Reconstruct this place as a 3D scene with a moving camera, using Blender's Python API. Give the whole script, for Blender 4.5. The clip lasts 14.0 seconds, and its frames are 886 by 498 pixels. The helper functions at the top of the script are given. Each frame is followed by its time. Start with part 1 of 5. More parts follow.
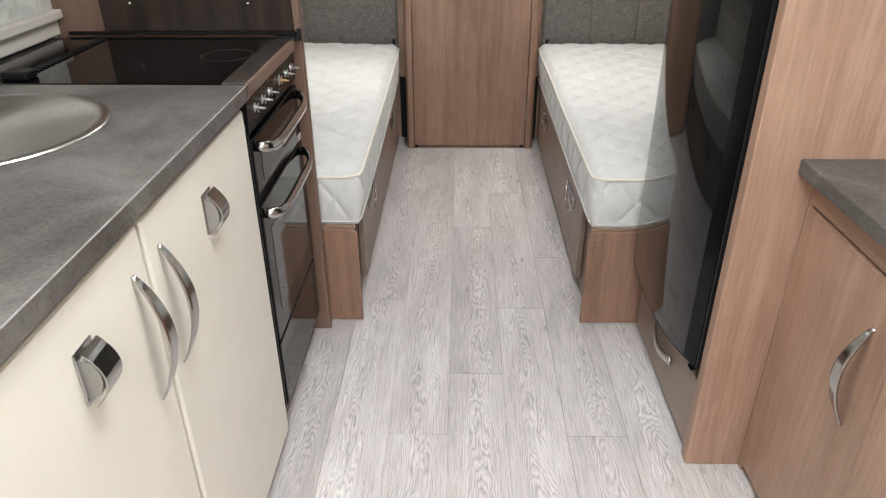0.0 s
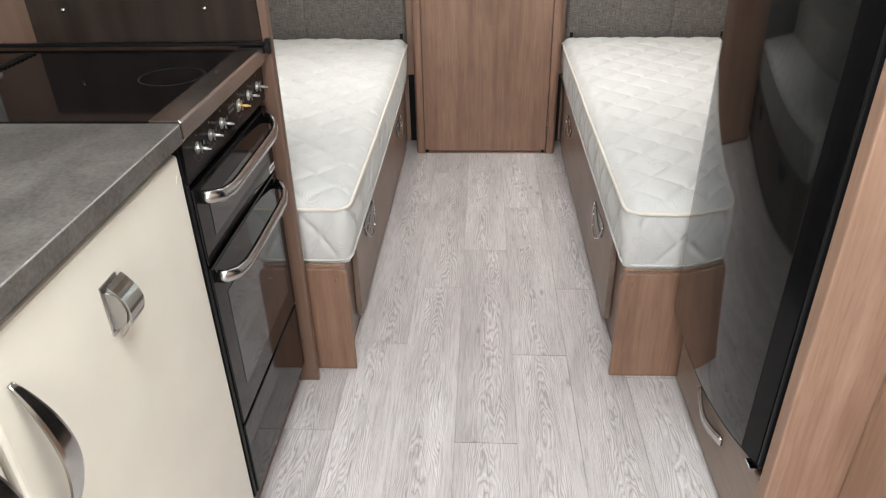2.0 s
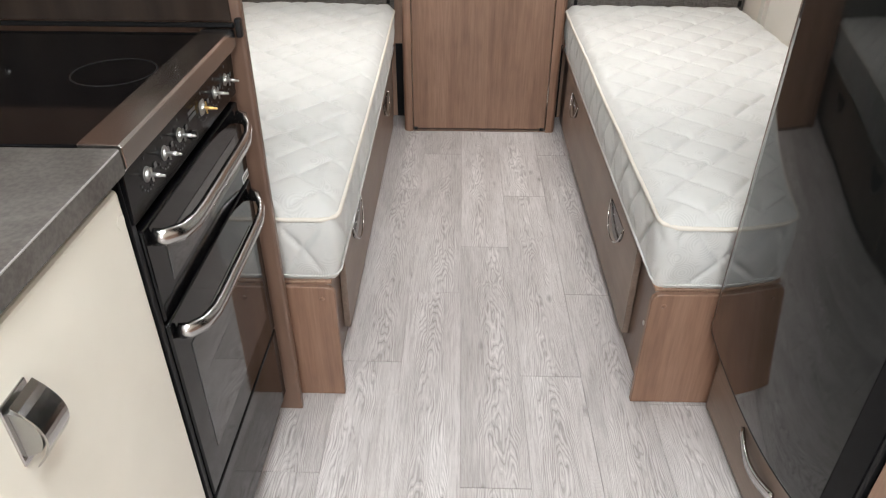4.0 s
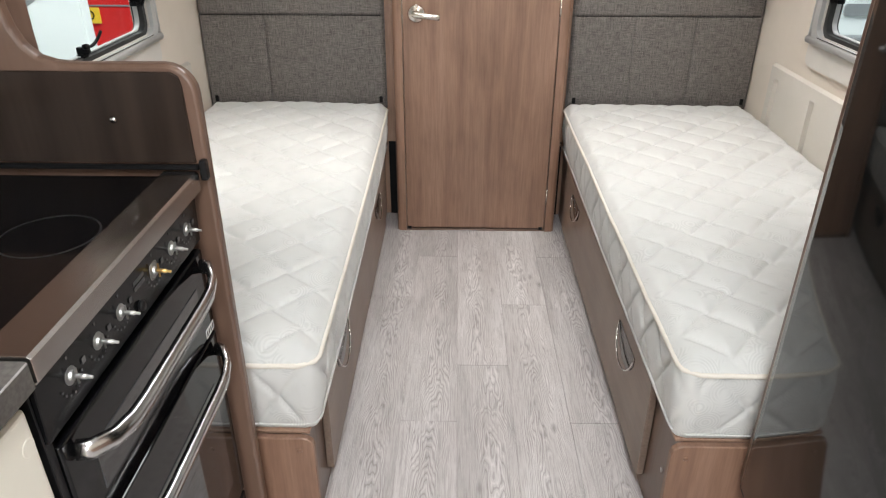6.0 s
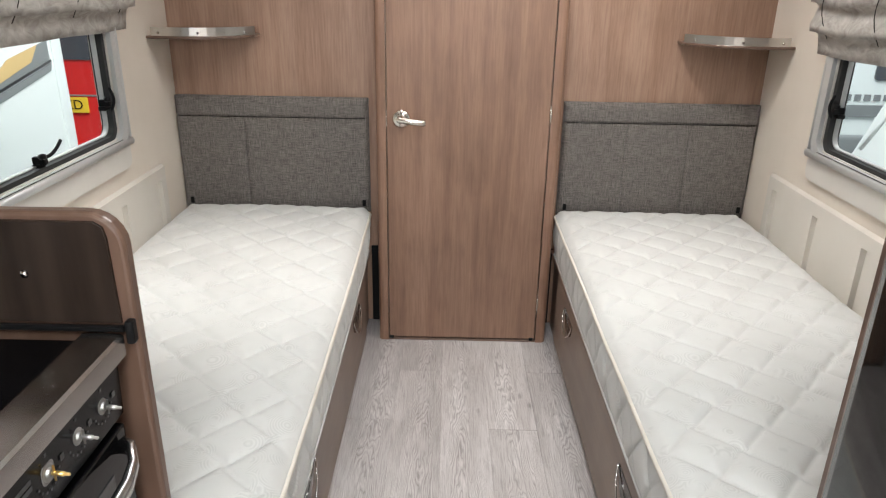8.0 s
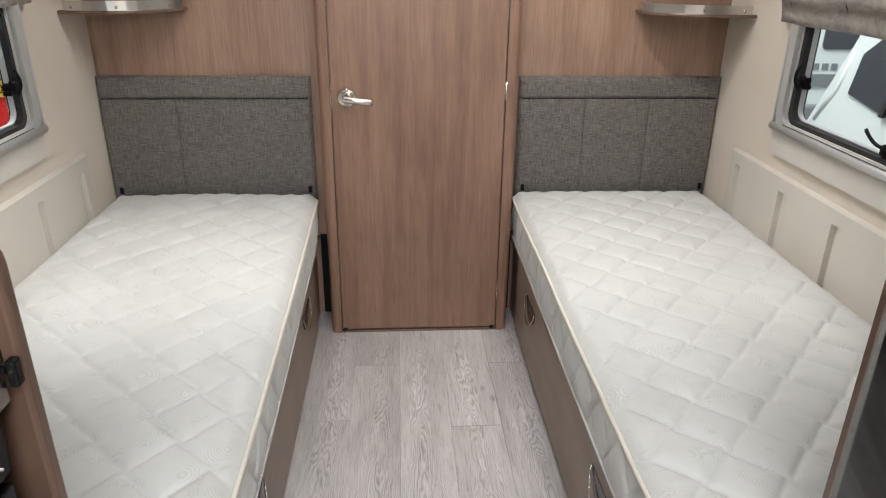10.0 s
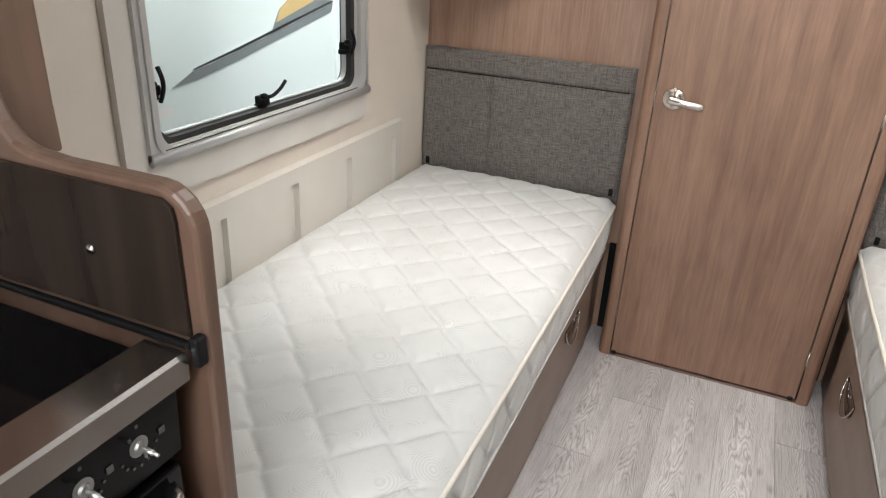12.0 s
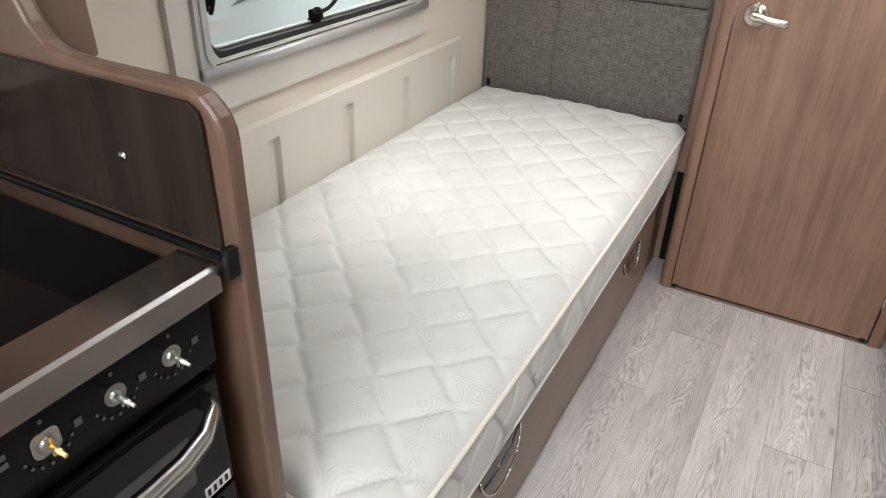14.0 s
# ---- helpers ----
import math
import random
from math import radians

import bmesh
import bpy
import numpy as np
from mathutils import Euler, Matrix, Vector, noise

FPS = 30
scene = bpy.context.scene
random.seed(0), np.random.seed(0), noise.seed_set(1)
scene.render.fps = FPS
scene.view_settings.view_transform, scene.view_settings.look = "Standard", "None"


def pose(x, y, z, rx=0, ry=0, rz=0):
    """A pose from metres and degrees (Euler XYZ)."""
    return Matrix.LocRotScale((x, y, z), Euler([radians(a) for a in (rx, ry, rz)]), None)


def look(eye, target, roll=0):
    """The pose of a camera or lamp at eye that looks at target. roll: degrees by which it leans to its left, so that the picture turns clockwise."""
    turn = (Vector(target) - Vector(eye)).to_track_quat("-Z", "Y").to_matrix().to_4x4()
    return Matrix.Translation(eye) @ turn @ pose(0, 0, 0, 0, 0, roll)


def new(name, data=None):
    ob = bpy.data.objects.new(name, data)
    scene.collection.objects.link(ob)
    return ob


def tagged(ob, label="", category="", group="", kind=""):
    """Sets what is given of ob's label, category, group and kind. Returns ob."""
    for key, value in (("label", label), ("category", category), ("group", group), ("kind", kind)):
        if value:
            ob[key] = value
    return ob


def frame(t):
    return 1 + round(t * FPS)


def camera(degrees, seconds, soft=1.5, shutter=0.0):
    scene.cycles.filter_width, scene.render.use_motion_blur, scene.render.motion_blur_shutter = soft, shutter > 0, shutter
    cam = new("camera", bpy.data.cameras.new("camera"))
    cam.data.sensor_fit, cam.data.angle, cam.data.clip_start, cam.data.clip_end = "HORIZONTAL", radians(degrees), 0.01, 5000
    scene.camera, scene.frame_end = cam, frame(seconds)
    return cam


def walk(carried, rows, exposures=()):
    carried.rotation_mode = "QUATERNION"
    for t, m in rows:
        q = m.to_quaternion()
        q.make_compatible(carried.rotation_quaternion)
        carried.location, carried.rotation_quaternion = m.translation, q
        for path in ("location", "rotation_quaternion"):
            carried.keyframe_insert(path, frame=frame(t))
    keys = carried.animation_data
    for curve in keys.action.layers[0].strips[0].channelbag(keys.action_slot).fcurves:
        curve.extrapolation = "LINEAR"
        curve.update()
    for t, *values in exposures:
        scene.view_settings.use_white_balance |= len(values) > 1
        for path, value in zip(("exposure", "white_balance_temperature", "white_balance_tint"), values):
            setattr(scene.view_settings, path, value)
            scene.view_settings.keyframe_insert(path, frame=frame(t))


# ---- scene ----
cam = camera(65.2, 14.0, soft=1.2)
PATH = [
    (0, (-0.034, 1.212, 1.287), (-0.081, 2.968, 0.331), -0.3),
    (0.5, (-0.051, 1.277, 1.274), (-0.038, 3.039, 0.328), 0.3),
    (1, (-0.057, 1.365, 1.264), (-0.027, 3.111, 0.288), 0.6),
    (1.5, (-0.021, 1.485, 1.266), (-0.08, 3.209, 0.254), -0.4),
    (2, (0.003, 1.572, 1.273), (-0.108, 3.301, 0.273), -1.3),
    (4.3, (-0.092, 1.876, 1.256), (-0.097, 3.54, 0.148), 0.9),
    (4.5, (-0.099, 1.888, 1.262), (-0.079, 3.568, 0.177), 1.2),
    (5, (-0.089, 1.932, 1.275), (-0.053, 3.642, 0.238), 1.1),
    (5.5, (-0.069, 2.012, 1.282), (-0.071, 3.749, 0.291), 0.4),
    (6, (-0.071, 2.056, 1.303), (-0.105, 3.825, 0.37), 0.1),
    (6.5, (-0.071, 2.093, 1.315), (-0.12, 3.886, 0.432), 0.5),
    (7, (-0.045, 2.127, 1.329), (-0.106, 3.95, 0.507), 0.7),
    (7.5, (-0.037, 2.175, 1.326), (-0.099, 4.018, 0.549), 0.5),
    (8, (-0.05, 2.249, 1.345), (-0.062, 4.113, 0.619), 1.0),
    (8.2, (-0.058, 2.276, 1.346), (-0.042, 4.149, 0.644), 0.9),
    (10.5, (-0.048, 2.443, 1.321), (0.074, 4.273, 0.524), 0.7),
    (11, (-0.06, 2.516, 1.326), (-0.306, 4.35, 0.567), 0.7),
    (11.5, (-0.04, 2.575, 1.319), (-0.608, 4.339, 0.567), 2.4),
    (12, (-0.033, 2.612, 1.289), (-0.739, 4.287, 0.454), 3.0),
    (12.5, (-0.037, 2.622, 1.267), (-0.823, 4.214, 0.348), 2.8),
    (13, (-0.045, 2.627, 1.248), (-0.861, 4.167, 0.267), 2.6),
    (13.5, (-0.046, 2.629, 1.245), (-0.862, 4.129, 0.203), 2.9),
    (14, (-0.025, 2.649, 1.261), (-0.844, 4.161, 0.239), 1.9),
]
walk(cam, [(t, look(eye, target, roll)) for t, eye, target, roll in PATH],
     [(0, -0.13), (2, -0.03), (4.5, 0.0), (6.5, 0.0), (8.2, -0.05), (10.5, -0.24), (11, -0.2), (11.5, -0.08), (14, 0.0)])

# ---- world, lamps ----
world = bpy.data.worlds.new("hall_sky")
scene.world = world
world.use_nodes = True
wn = world.node_tree
sky = wn.nodes.new("ShaderNodeTexSky")
sky.sky_type = "NISHITA"
sky.sun_disc = False
sky.sun_elevation = radians(50)
sky.sun_rotation = radians(160)
wn.links.new(sky.outputs[0], wn.nodes["Background"].inputs[0])
wn.nodes["Background"].inputs[1].default_value = 0.05


def area_lamp(name, place, target, w, h, watts, colour):
    data = bpy.data.lights.new(name, "AREA")
    data.shape, data.size, data.size_y, data.energy, data.color = "RECTANGLE", w, h, watts, colour
    ob = new(name, data)
    ob.matrix_world = look(place, target)
    return ob


WHITE = (0.955, 0.985, 1.0)
COOL = (0.94, 0.975, 1.0)
# Kitchen rooflight is unseen, added as an assumed source.
area_lamp("assumed_rooflight_lamp_kitchen", (0.0, 1.9, 1.985), (0.0, 1.9, 0.0), 0.62, 0.62, 33, WHITE)
area_lamp("rooflight_lamp_bedroom", (0.0, 3.75, 1.985), (0.0, 3.75, 0.0), 0.36, 0.36, 11, WHITE)
# Unseen fills above the roof, added to brighten the vehicles outside.
area_lamp("outside_fill_west", (-1.15, 5.2, 3.7), (-2.6, 5.6, 0.4), 0.6, 5.0, 270, (0.96, 1.0, 0.99))
area_lamp("outside_fill_east", (1.15, 5.2, 3.7), (2.8, 5.8, 0.4), 0.6, 5.0, 270, (0.97, 0.99, 1.0))
# Unseen fill behind the camera, added to light the faces turned towards it.
area_lamp("rear_fill_lamp", (0.0, -1.93, 1.35), (0.0, 3.0, 1.0), 1.7, 0.7, 52, COOL)
# Unseen fill over the lounge, added to brighten the tall panel and near cupboards.
area_lamp("lounge_fill_lamp", (0.0, 0.35, 1.985), (0.0, 0.35, 0.0), 0.62, 0.62, 38, WHITE)


def spot_lamp(name, place, target, watts, degrees):
    data = bpy.data.lights.new(name, "SPOT")
    data.energy, data.spot_size, data.spot_blend, data.shadow_soft_size, data.color = watts, radians(degrees), 1.0, 0.03, (1.0, 0.96, 0.91)
    ob = new(name, data)
    ob.matrix_world = look(place, target)


spot_lamp("downlight_and_fill_lamp", (-0.62, 4.05, 1.90), (-0.74, 4.10, 0.5), 42, 52)
spot_lamp("downlight_and_fill_lamp", (0.62, 4.05, 1.90), (0.72, 4.15, 0.5), 28, 58)
# Unseen wide pair, added as fill to brighten the end wall and door.
spot_lamp("downlight_and_fill_lamp", (-0.42, 4.25, 1.92), (-0.42, 4.50, 0.5), 13, 140)
spot_lamp("downlight_and_fill_lamp", (0.42, 4.25, 1.92), (0.50, 4.60, 0.5), 32, 140)


# ---- materials ----
def material(name, rough=0.5, metal=0.0, colour=(0.5, 0.5, 0.5)):
    m = bpy.data.materials.new(name)
    m.use_nodes = True
    nt = m.node_tree
    b = nt.nodes["Principled BSDF"]
    b.inputs["Base Color"].default_value = (*colour, 1)
    b.inputs["Roughness"].default_value = rough
    b.inputs["Metallic"].default_value = metal
    return m, nt, b


def coords(nt, scale, random_shift=0.0, turn=(0, 0, 0)):
    tc = nt.nodes.new("ShaderNodeTexCoord")
    mp = nt.nodes.new("ShaderNodeMapping")
    mp.inputs["Scale"].default_value = scale
    mp.inputs["Rotation"].default_value = [radians(a) for a in turn]
    nt.links.new(tc.outputs["Object"], mp.inputs["Vector"])
    if random_shift:
        info = nt.nodes.new("ShaderNodeObjectInfo")
        mul = nt.nodes.new("ShaderNodeMath")
        mul.operation, mul.inputs[1].default_value = "MULTIPLY", random_shift
        nt.links.new(info.outputs["Random"], mul.inputs[0])
        nt.links.new(mul.outputs[0], mp.inputs["Location"])
    return mp.outputs["Vector"]


def noise_tex(nt, vec, scale, detail=4.0, rough=0.55, distortion=0.0):
    n = nt.nodes.new("ShaderNodeTexNoise")
    n.inputs["Scale"].default_value = scale
    n.inputs["Detail"].default_value = detail
    n.inputs["Roughness"].default_value = rough
    n.inputs["Distortion"].default_value = distortion
    nt.links.new(vec, n.inputs["Vector"])
    return n.outputs["Fac"]


def ramp(nt, fac, stops):
    r = nt.nodes.new("ShaderNodeValToRGB")
    els = r.color_ramp.elements
    while len(els) < len(stops):
        els.new(0.5)
    for e, (p, c) in zip(els, stops):
        e.position, e.color = p, (*c, 1)
    nt.links.new(fac, r.inputs["Fac"])
    return r.outputs["Color"]


def mix(nt, fac, a, b, kind="MIX"):
    m = nt.nodes.new("ShaderNodeMix")
    m.data_type, m.blend_type = "RGBA", kind
    for sock, v in ((m.inputs[0], fac), (m.inputs[6], a), (m.inputs[7], b)):
        if isinstance(v, (int, float)):
            sock.default_value = v
        elif isinstance(v, tuple):
            sock.default_value = (*v, 1)
        else:
            nt.links.new(v, sock)
    return m.outputs[2]


def bump(nt, b, height, strength, distance=0.001):
    n = nt.nodes.new("ShaderNodeBump")
    n.inputs["Strength"].default_value = strength
    n.inputs["Distance"].default_value = distance
    nt.links.new(height, n.inputs["Height"])
    nt.links.new(n.outputs[0], b.inputs["Normal"])


def rough_var(nt, b, fac, lo, hi):
    r = nt.nodes.new("ShaderNodeMapRange")
    r.inputs["To Min"].default_value, r.inputs["To Max"].default_value = lo, hi
    nt.links.new(fac, r.inputs["Value"])
    nt.links.new(r.outputs[0], b.inputs["Roughness"])


def wood(name, dark, mid, light, axis="z", rough=0.42, pores=1.0):
    m, nt, b = material(name, rough)
    s = {"z": (24, 24, 1.2), "y": (24, 1.2, 24), "x": (1.2, 24, 24)}[axis]
    fine = {"z": (150, 150, 9), "y": (150, 9, 150), "x": (9, 150, 150)}[axis]
    broad = noise_tex(nt, coords(nt, s, 7.0), 1.0, 5, 0.55, 0.5)
    grain = noise_tex(nt, coords(nt, fine, 5.0), 1.0, 3, 0.6)
    wide = noise_tex(nt, coords(nt, (6.5, 6.5, 4.0), 9.0), 1.0, 4, 0.55, 0.3)
    c = ramp(nt, broad, [(0.25, dark), (0.5, mid), (0.78, light)])
    g = ramp(nt, grain, [(0.28, (0.82, 0.795, 0.78)), (0.62, (1.04, 1.04, 1.04))])
    w = ramp(nt, wide, [(0.3, (0.86, 0.845, 0.83)), (0.7, (1.09, 1.085, 1.08))])
    c = mix(nt, pores, c, g, "MULTIPLY")
    nt.links.new(mix(nt, 1.0, c, w, "MULTIPLY"), b.inputs["Base Color"])
    rough_var(nt, b, grain, rough - 0.06, rough + 0.1)
    bump(nt, b, grain, 0.08 * pores, 0.0005)
    return m


WOOD = wood("walnut_laminate", (0.262, 0.155, 0.106), (0.328, 0.206, 0.147), (0.394, 0.262, 0.194))
WOOD_Y = wood("walnut_laminate_long", (0.262, 0.155, 0.106), (0.328, 0.206, 0.147), (0.394, 0.262, 0.194), "y")
WOOD_X = wood("walnut_laminate_cross", (0.262, 0.155, 0.106), (0.328, 0.206, 0.147), (0.394, 0.262, 0.194), "x")
WOOD_DARKER = wood("darker_walnut_laminate", (0.185, 0.102, 0.066), (0.243, 0.141, 0.095), (0.302, 0.184, 0.129))
EDGE = wood("walnut_edging", (0.112, 0.066, 0.047), (0.142, 0.087, 0.063), (0.175, 0.111, 0.082), "z", 0.3, 0.25)
TAUPE = wood("taupe_laminate", (0.20, 0.148, 0.118), (0.23, 0.172, 0.138), (0.26, 0.2, 0.163), "y", 0.38)
DARK, nt, b = material("dark_splash_laminate", 0.12)
v = noise_tex(nt, coords(nt, (22, 22, 2)), 1.0, 4)
nt.links.new(ramp(nt, v, [(0.3, (0.019, 0.0135, 0.011)), (0.7, (0.038, 0.027, 0.0215))]), b.inputs["Base Color"])
b.inputs["Specular IOR Level"].default_value = 0.27

CREAM, nt, b = material("cream_gloss_door", 0.3)
v = noise_tex(nt, coords(nt, (1, 1, 1)), 9.0, 3)
nt.links.new(ramp(nt, v, [(0.3, (0.68, 0.65, 0.57)), (0.7, (0.715, 0.686, 0.605))]), b.inputs["Base Color"])
rough_var(nt, b, noise_tex(nt, coords(nt, (1, 1, 1)), 40, 3), 0.26, 0.36)

SLATE, nt, b = material("grey_slate_worktop", 0.42)
v = noise_tex(nt, coords(nt, (1, 1, 1)), 7.0, 6, 0.62, 0.6)
w = noise_tex(nt, coords(nt, (1, 1, 1)), 160.0, 2)
c = ramp(nt, v, [(0.3, (0.040, 0.035, 0.032)), (0.48, (0.078, 0.071, 0.066)), (0.7, (0.155, 0.144, 0.134))])
nt.links.new(mix(nt, 0.18, c, ramp(nt, w, [(0.35, (0.07, 0.06, 0.055)), (0.65, (0.24, 0.22, 0.2))])), b.inputs["Base Color"])
rough_var(nt, b, v, 0.46, 0.60)
b.inputs["Specular IOR Level"].default_value = 0.26
bump(nt, b, w, 0.08, 0.0005)

STEEL, nt, b = material("brushed_steel", 0.3, 1.0, (0.62, 0.6, 0.57))
v = noise_tex(nt, coords(nt, (400, 8, 400)), 1.0, 3)
rough_var(nt, b, v, 0.22, 0.4)
bump(nt, b, v, 0.05, 0.0004)
CHROME, nt, b = material("polished_chrome", 0.09, 1.0, (0.58, 0.57, 0.56))
rough_var(nt, b, noise_tex(nt, coords(nt, (1, 1, 1)), 60, 3), 0.06, 0.16)
HANDLECHROME, nt, b = material("handle_chrome", 0.14, 1.0, (0.5, 0.49, 0.48))
rough_var(nt, b, noise_tex(nt, coords(nt, (1, 1, 1)), 60, 3), 0.1, 0.22)
NICKEL, nt, b = material("satin_nickel", 0.24, 1.0, (0.74, 0.7, 0.65))
HANDLESTEEL, nt, b = material("dark_steel_handle", 0.22, 1.0, (0.50, 0.49, 0.485))
rough_var(nt, b, noise_tex(nt, coords(nt, (400, 8, 400)), 1.0, 3), 0.16, 0.3)
# Serves the painted glare on the worktop edge and the bare spindle plate.
PALE_GREY, nt, b = material("pale_grey_glare_and_plate", 0.5)
nt.links.new(ramp(nt, noise_tex(nt, coords(nt, (1, 1, 1)), 40, 3), [(0.3, (0.19, 0.18, 0.17)), (0.7, (0.30, 0.29, 0.28))]), b.inputs["Base Color"])
BARSTEEL, nt, b = material("polished_steel_bar", 0.3, 1.0, (0.60, 0.585, 0.57))
v = noise_tex(nt, coords(nt, (60, 6, 60)), 1.0, 4)
rough_var(nt, b, v, 0.16, 0.27)
DULL, nt, b = material("dull_zinc_spindle", 0.36, 1.0, (0.42, 0.42, 0.41))
rough_var(nt, b, noise_tex(nt, coords(nt, (1, 1, 1)), 300, 3), 0.28, 0.5)
BRASS, nt, b = material("brass_spindle", 0.3, 1.0, (0.75, 0.52, 0.2))

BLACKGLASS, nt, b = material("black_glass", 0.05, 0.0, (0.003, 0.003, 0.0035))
v = noise_tex(nt, coords(nt, (1, 1, 1)), 18, 5, 0.65)
rough_var(nt, b, v, 0.03, 0.1)
b.inputs["IOR"].default_value = 1.45
b.inputs["Specular IOR Level"].default_value = 0.26
FRIDGEBLACK, nt, b = material("fridge_gloss_black", 0.06, 0.0, (0.006, 0.007, 0.007))
b.inputs["IOR"].default_value = 1.5
b.inputs["Specular IOR Level"].default_value = 0.33
v = noise_tex(nt, coords(nt, (1, 1, 1)), 7, 4)
rough_var(nt, b, v, 0.03, 0.08)
BLACK, nt, b = material("black_plastic", 0.38, 0.0, (0.006, 0.006, 0.0065))
b.inputs["Specular IOR Level"].default_value = 0.18
rough_var(nt, b, noise_tex(nt, coords(nt, (1, 1, 1)), 90, 3), 0.32, 0.46)
ENAMEL, nt, b = material("black_enamel", 0.16, 0.0, (0.004, 0.004, 0.0045))
b.inputs["Specular IOR Level"].default_value = 0.16
rough_var(nt, b, noise_tex(nt, coords(nt, (1, 1, 1)), 25, 4), 0.12, 0.26)
OVENGLASS, nt, b = material("oven_window_glass", 0.04, 0.0, (0.03, 0.03, 0.032))
b.inputs["IOR"].default_value = 1.6
PRINT, nt, b = material("grey_print", 0.5, 0.0, (0.06, 0.06, 0.06))
LABELWHITE, nt, b = material("white_label", 0.5, 0.0, (0.75, 0.75, 0.75))

# woven headboard cloth
CLOTH, nt, b = material("grey_woven_cloth", 0.95)
wx = noise_tex(nt, coords(nt, (30, 30, 640)), 1.0, 2, 0.6)
wz = noise_tex(nt, coords(nt, (640, 30, 30)), 1.0, 2, 0.6)
patch = noise_tex(nt, coords(nt, (1, 1, 1)), 30, 3)
a1 = ramp(nt, wx, [(0.38, (0.058, 0.050, 0.045)), (0.63, (0.225, 0.203, 0.188))])
a2 = ramp(nt, wz, [(0.38, (0.062, 0.054, 0.048)), (0.63, (0.232, 0.210, 0.195))])
c = mix(nt, patch, a1, a2)
nt.links.new(c, b.inputs["Base Color"])
bump(nt, b, c, 0.5, 0.0012)
b.inputs["Sheen Weight"].default_value = 0.15

# mattress ticking with arc pattern
TICK, nt, b = material("white_mattress_ticking", 0.8)
vec = coords(nt, (1, 1, 1))
vor = nt.nodes.new("ShaderNodeTexVoronoi")
vor.inputs["Scale"].default_value = 19.0
nt.links.new(vec, vor.inputs["Vector"])
sn = nt.nodes.new("ShaderNodeMath")
sn.operation = "SINE"
ml = nt.nodes.new("ShaderNodeMath")
ml.operation, ml.inputs[1].default_value = "MULTIPLY", 62.0
nt.links.new(vor.outputs["Distance"], ml.inputs[0])
nt.links.new(ml.outputs[0], sn.inputs[0])
gate = ramp(nt, noise_tex(nt, coords(nt, (1, 1, 1)), 17, 2), [(0.52, (0, 0, 0)), (0.6, (1, 1, 1))])
arcs = mix(nt, gate, (0.5, 0.5, 0.5), sn.outputs[0])
fine = noise_tex(nt, coords(nt, (1, 1, 1)), 700, 2)
hgt = mix(nt, 0.3, arcs, fine)
bump(nt, b, hgt, 0.16, 0.0008)
base = ramp(nt, noise_tex(nt, coords(nt, (1, 1, 1)), 6, 3), [(0.3, (0.565, 0.567, 0.550)), (0.7, (0.615, 0.616, 0.598))])
nt.links.new(mix(nt, 0.06, base, arcs, "MULTIPLY"), b.inputs["Base Color"])
b.inputs["Sheen Weight"].default_value = 0.2
PIPE, nt, b = material("cream_piping", 0.75, 0.0, (0.68, 0.64, 0.57))
bump(nt, b, noise_tex(nt, coords(nt, (1, 1, 1)), 500, 2), 0.3, 0.0006)

WALLPAPER, nt, b = material("beige_wallboard", 0.6)
v = noise_tex(nt, coords(nt, (1, 1, 1)), 5, 4)
w = noise_tex(nt, coords(nt, (1, 1, 1)), 320, 2)
nt.links.new(ramp(nt, v, [(0.3, (0.67, 0.60, 0.52)), (0.7, (0.72, 0.65, 0.57))]), b.inputs["Base Color"])
bump(nt, b, w, 0.15, 0.0006)
MOULD, nt, b = material("off_white_moulded_panel", 0.48)
v = noise_tex(nt, coords(nt, (1, 1, 1)), 4, 4)
nt.links.new(ramp(nt, v, [(0.3, (0.60, 0.565, 0.51)), (0.7, (0.65, 0.615, 0.56))]), b.inputs["Base Color"])
bump(nt, b, noise_tex(nt, coords(nt, (1, 1, 1)), 500, 2), 0.1, 0.0005)
SURROUND, nt, b = material("pale_grey_window_surround", 0.4)
nt.links.new(ramp(nt, noise_tex(nt, coords(nt, (1, 1, 1)), 5, 4), [(0.3, (0.60, 0.570, 0.530)), (0.7, (0.65, 0.62, 0.575))]), b.inputs["Base Color"])
MARBLE, nt, b = material("pale_marbled_wallboard", 0.4)
v = noise_tex(nt, coords(nt, (1, 1, 1)), 14, 6, 0.65, 0.8)
nt.links.new(ramp(nt, v, [(0.34, (0.42, 0.43, 0.41)), (0.6, (0.66, 0.67, 0.64))]), b.inputs["Base Color"])
ALU, nt, b = material("grey_aluminium_frame", 0.38, 0.35, (0.55, 0.555, 0.55))
rough_var(nt, b, noise_tex(nt, coords(nt, (300, 8, 300)), 1, 2), 0.3, 0.46)
RUBBER, nt, b = material("black_rubber", 0.55, 0.0, (0.02, 0.02, 0.02))
bump(nt, b, noise_tex(nt, coords(nt, (1, 1, 1)), 300, 2), 0.2, 0.0005)

PANE, nt, b = material("acrylic_pane", 0.02)
b.inputs["Transmission Weight"].default_value = 1.0
b.inputs["IOR"].default_value = 1.1
b.inputs["Base Color"].default_value = (0.95, 0.98, 0.97, 1)
BLIND, nt, b = material("grey_blind_fabric", 0.9)
v = noise_tex(nt, coords(nt, (1, 5, 9)), 3.0, 5, 0.6, 1.2)
nt.links.new(ramp(nt, v, [(0.3, (0.27, 0.245, 0.22)), (0.5, (0.42, 0.395, 0.365)), (0.7, (0.55, 0.53, 0.5))]), b.inputs["Base Color"])
bump(nt, b, noise_tex(nt, coords(nt, (1, 1, 1)), 500, 2), 0.3, 0.0006)
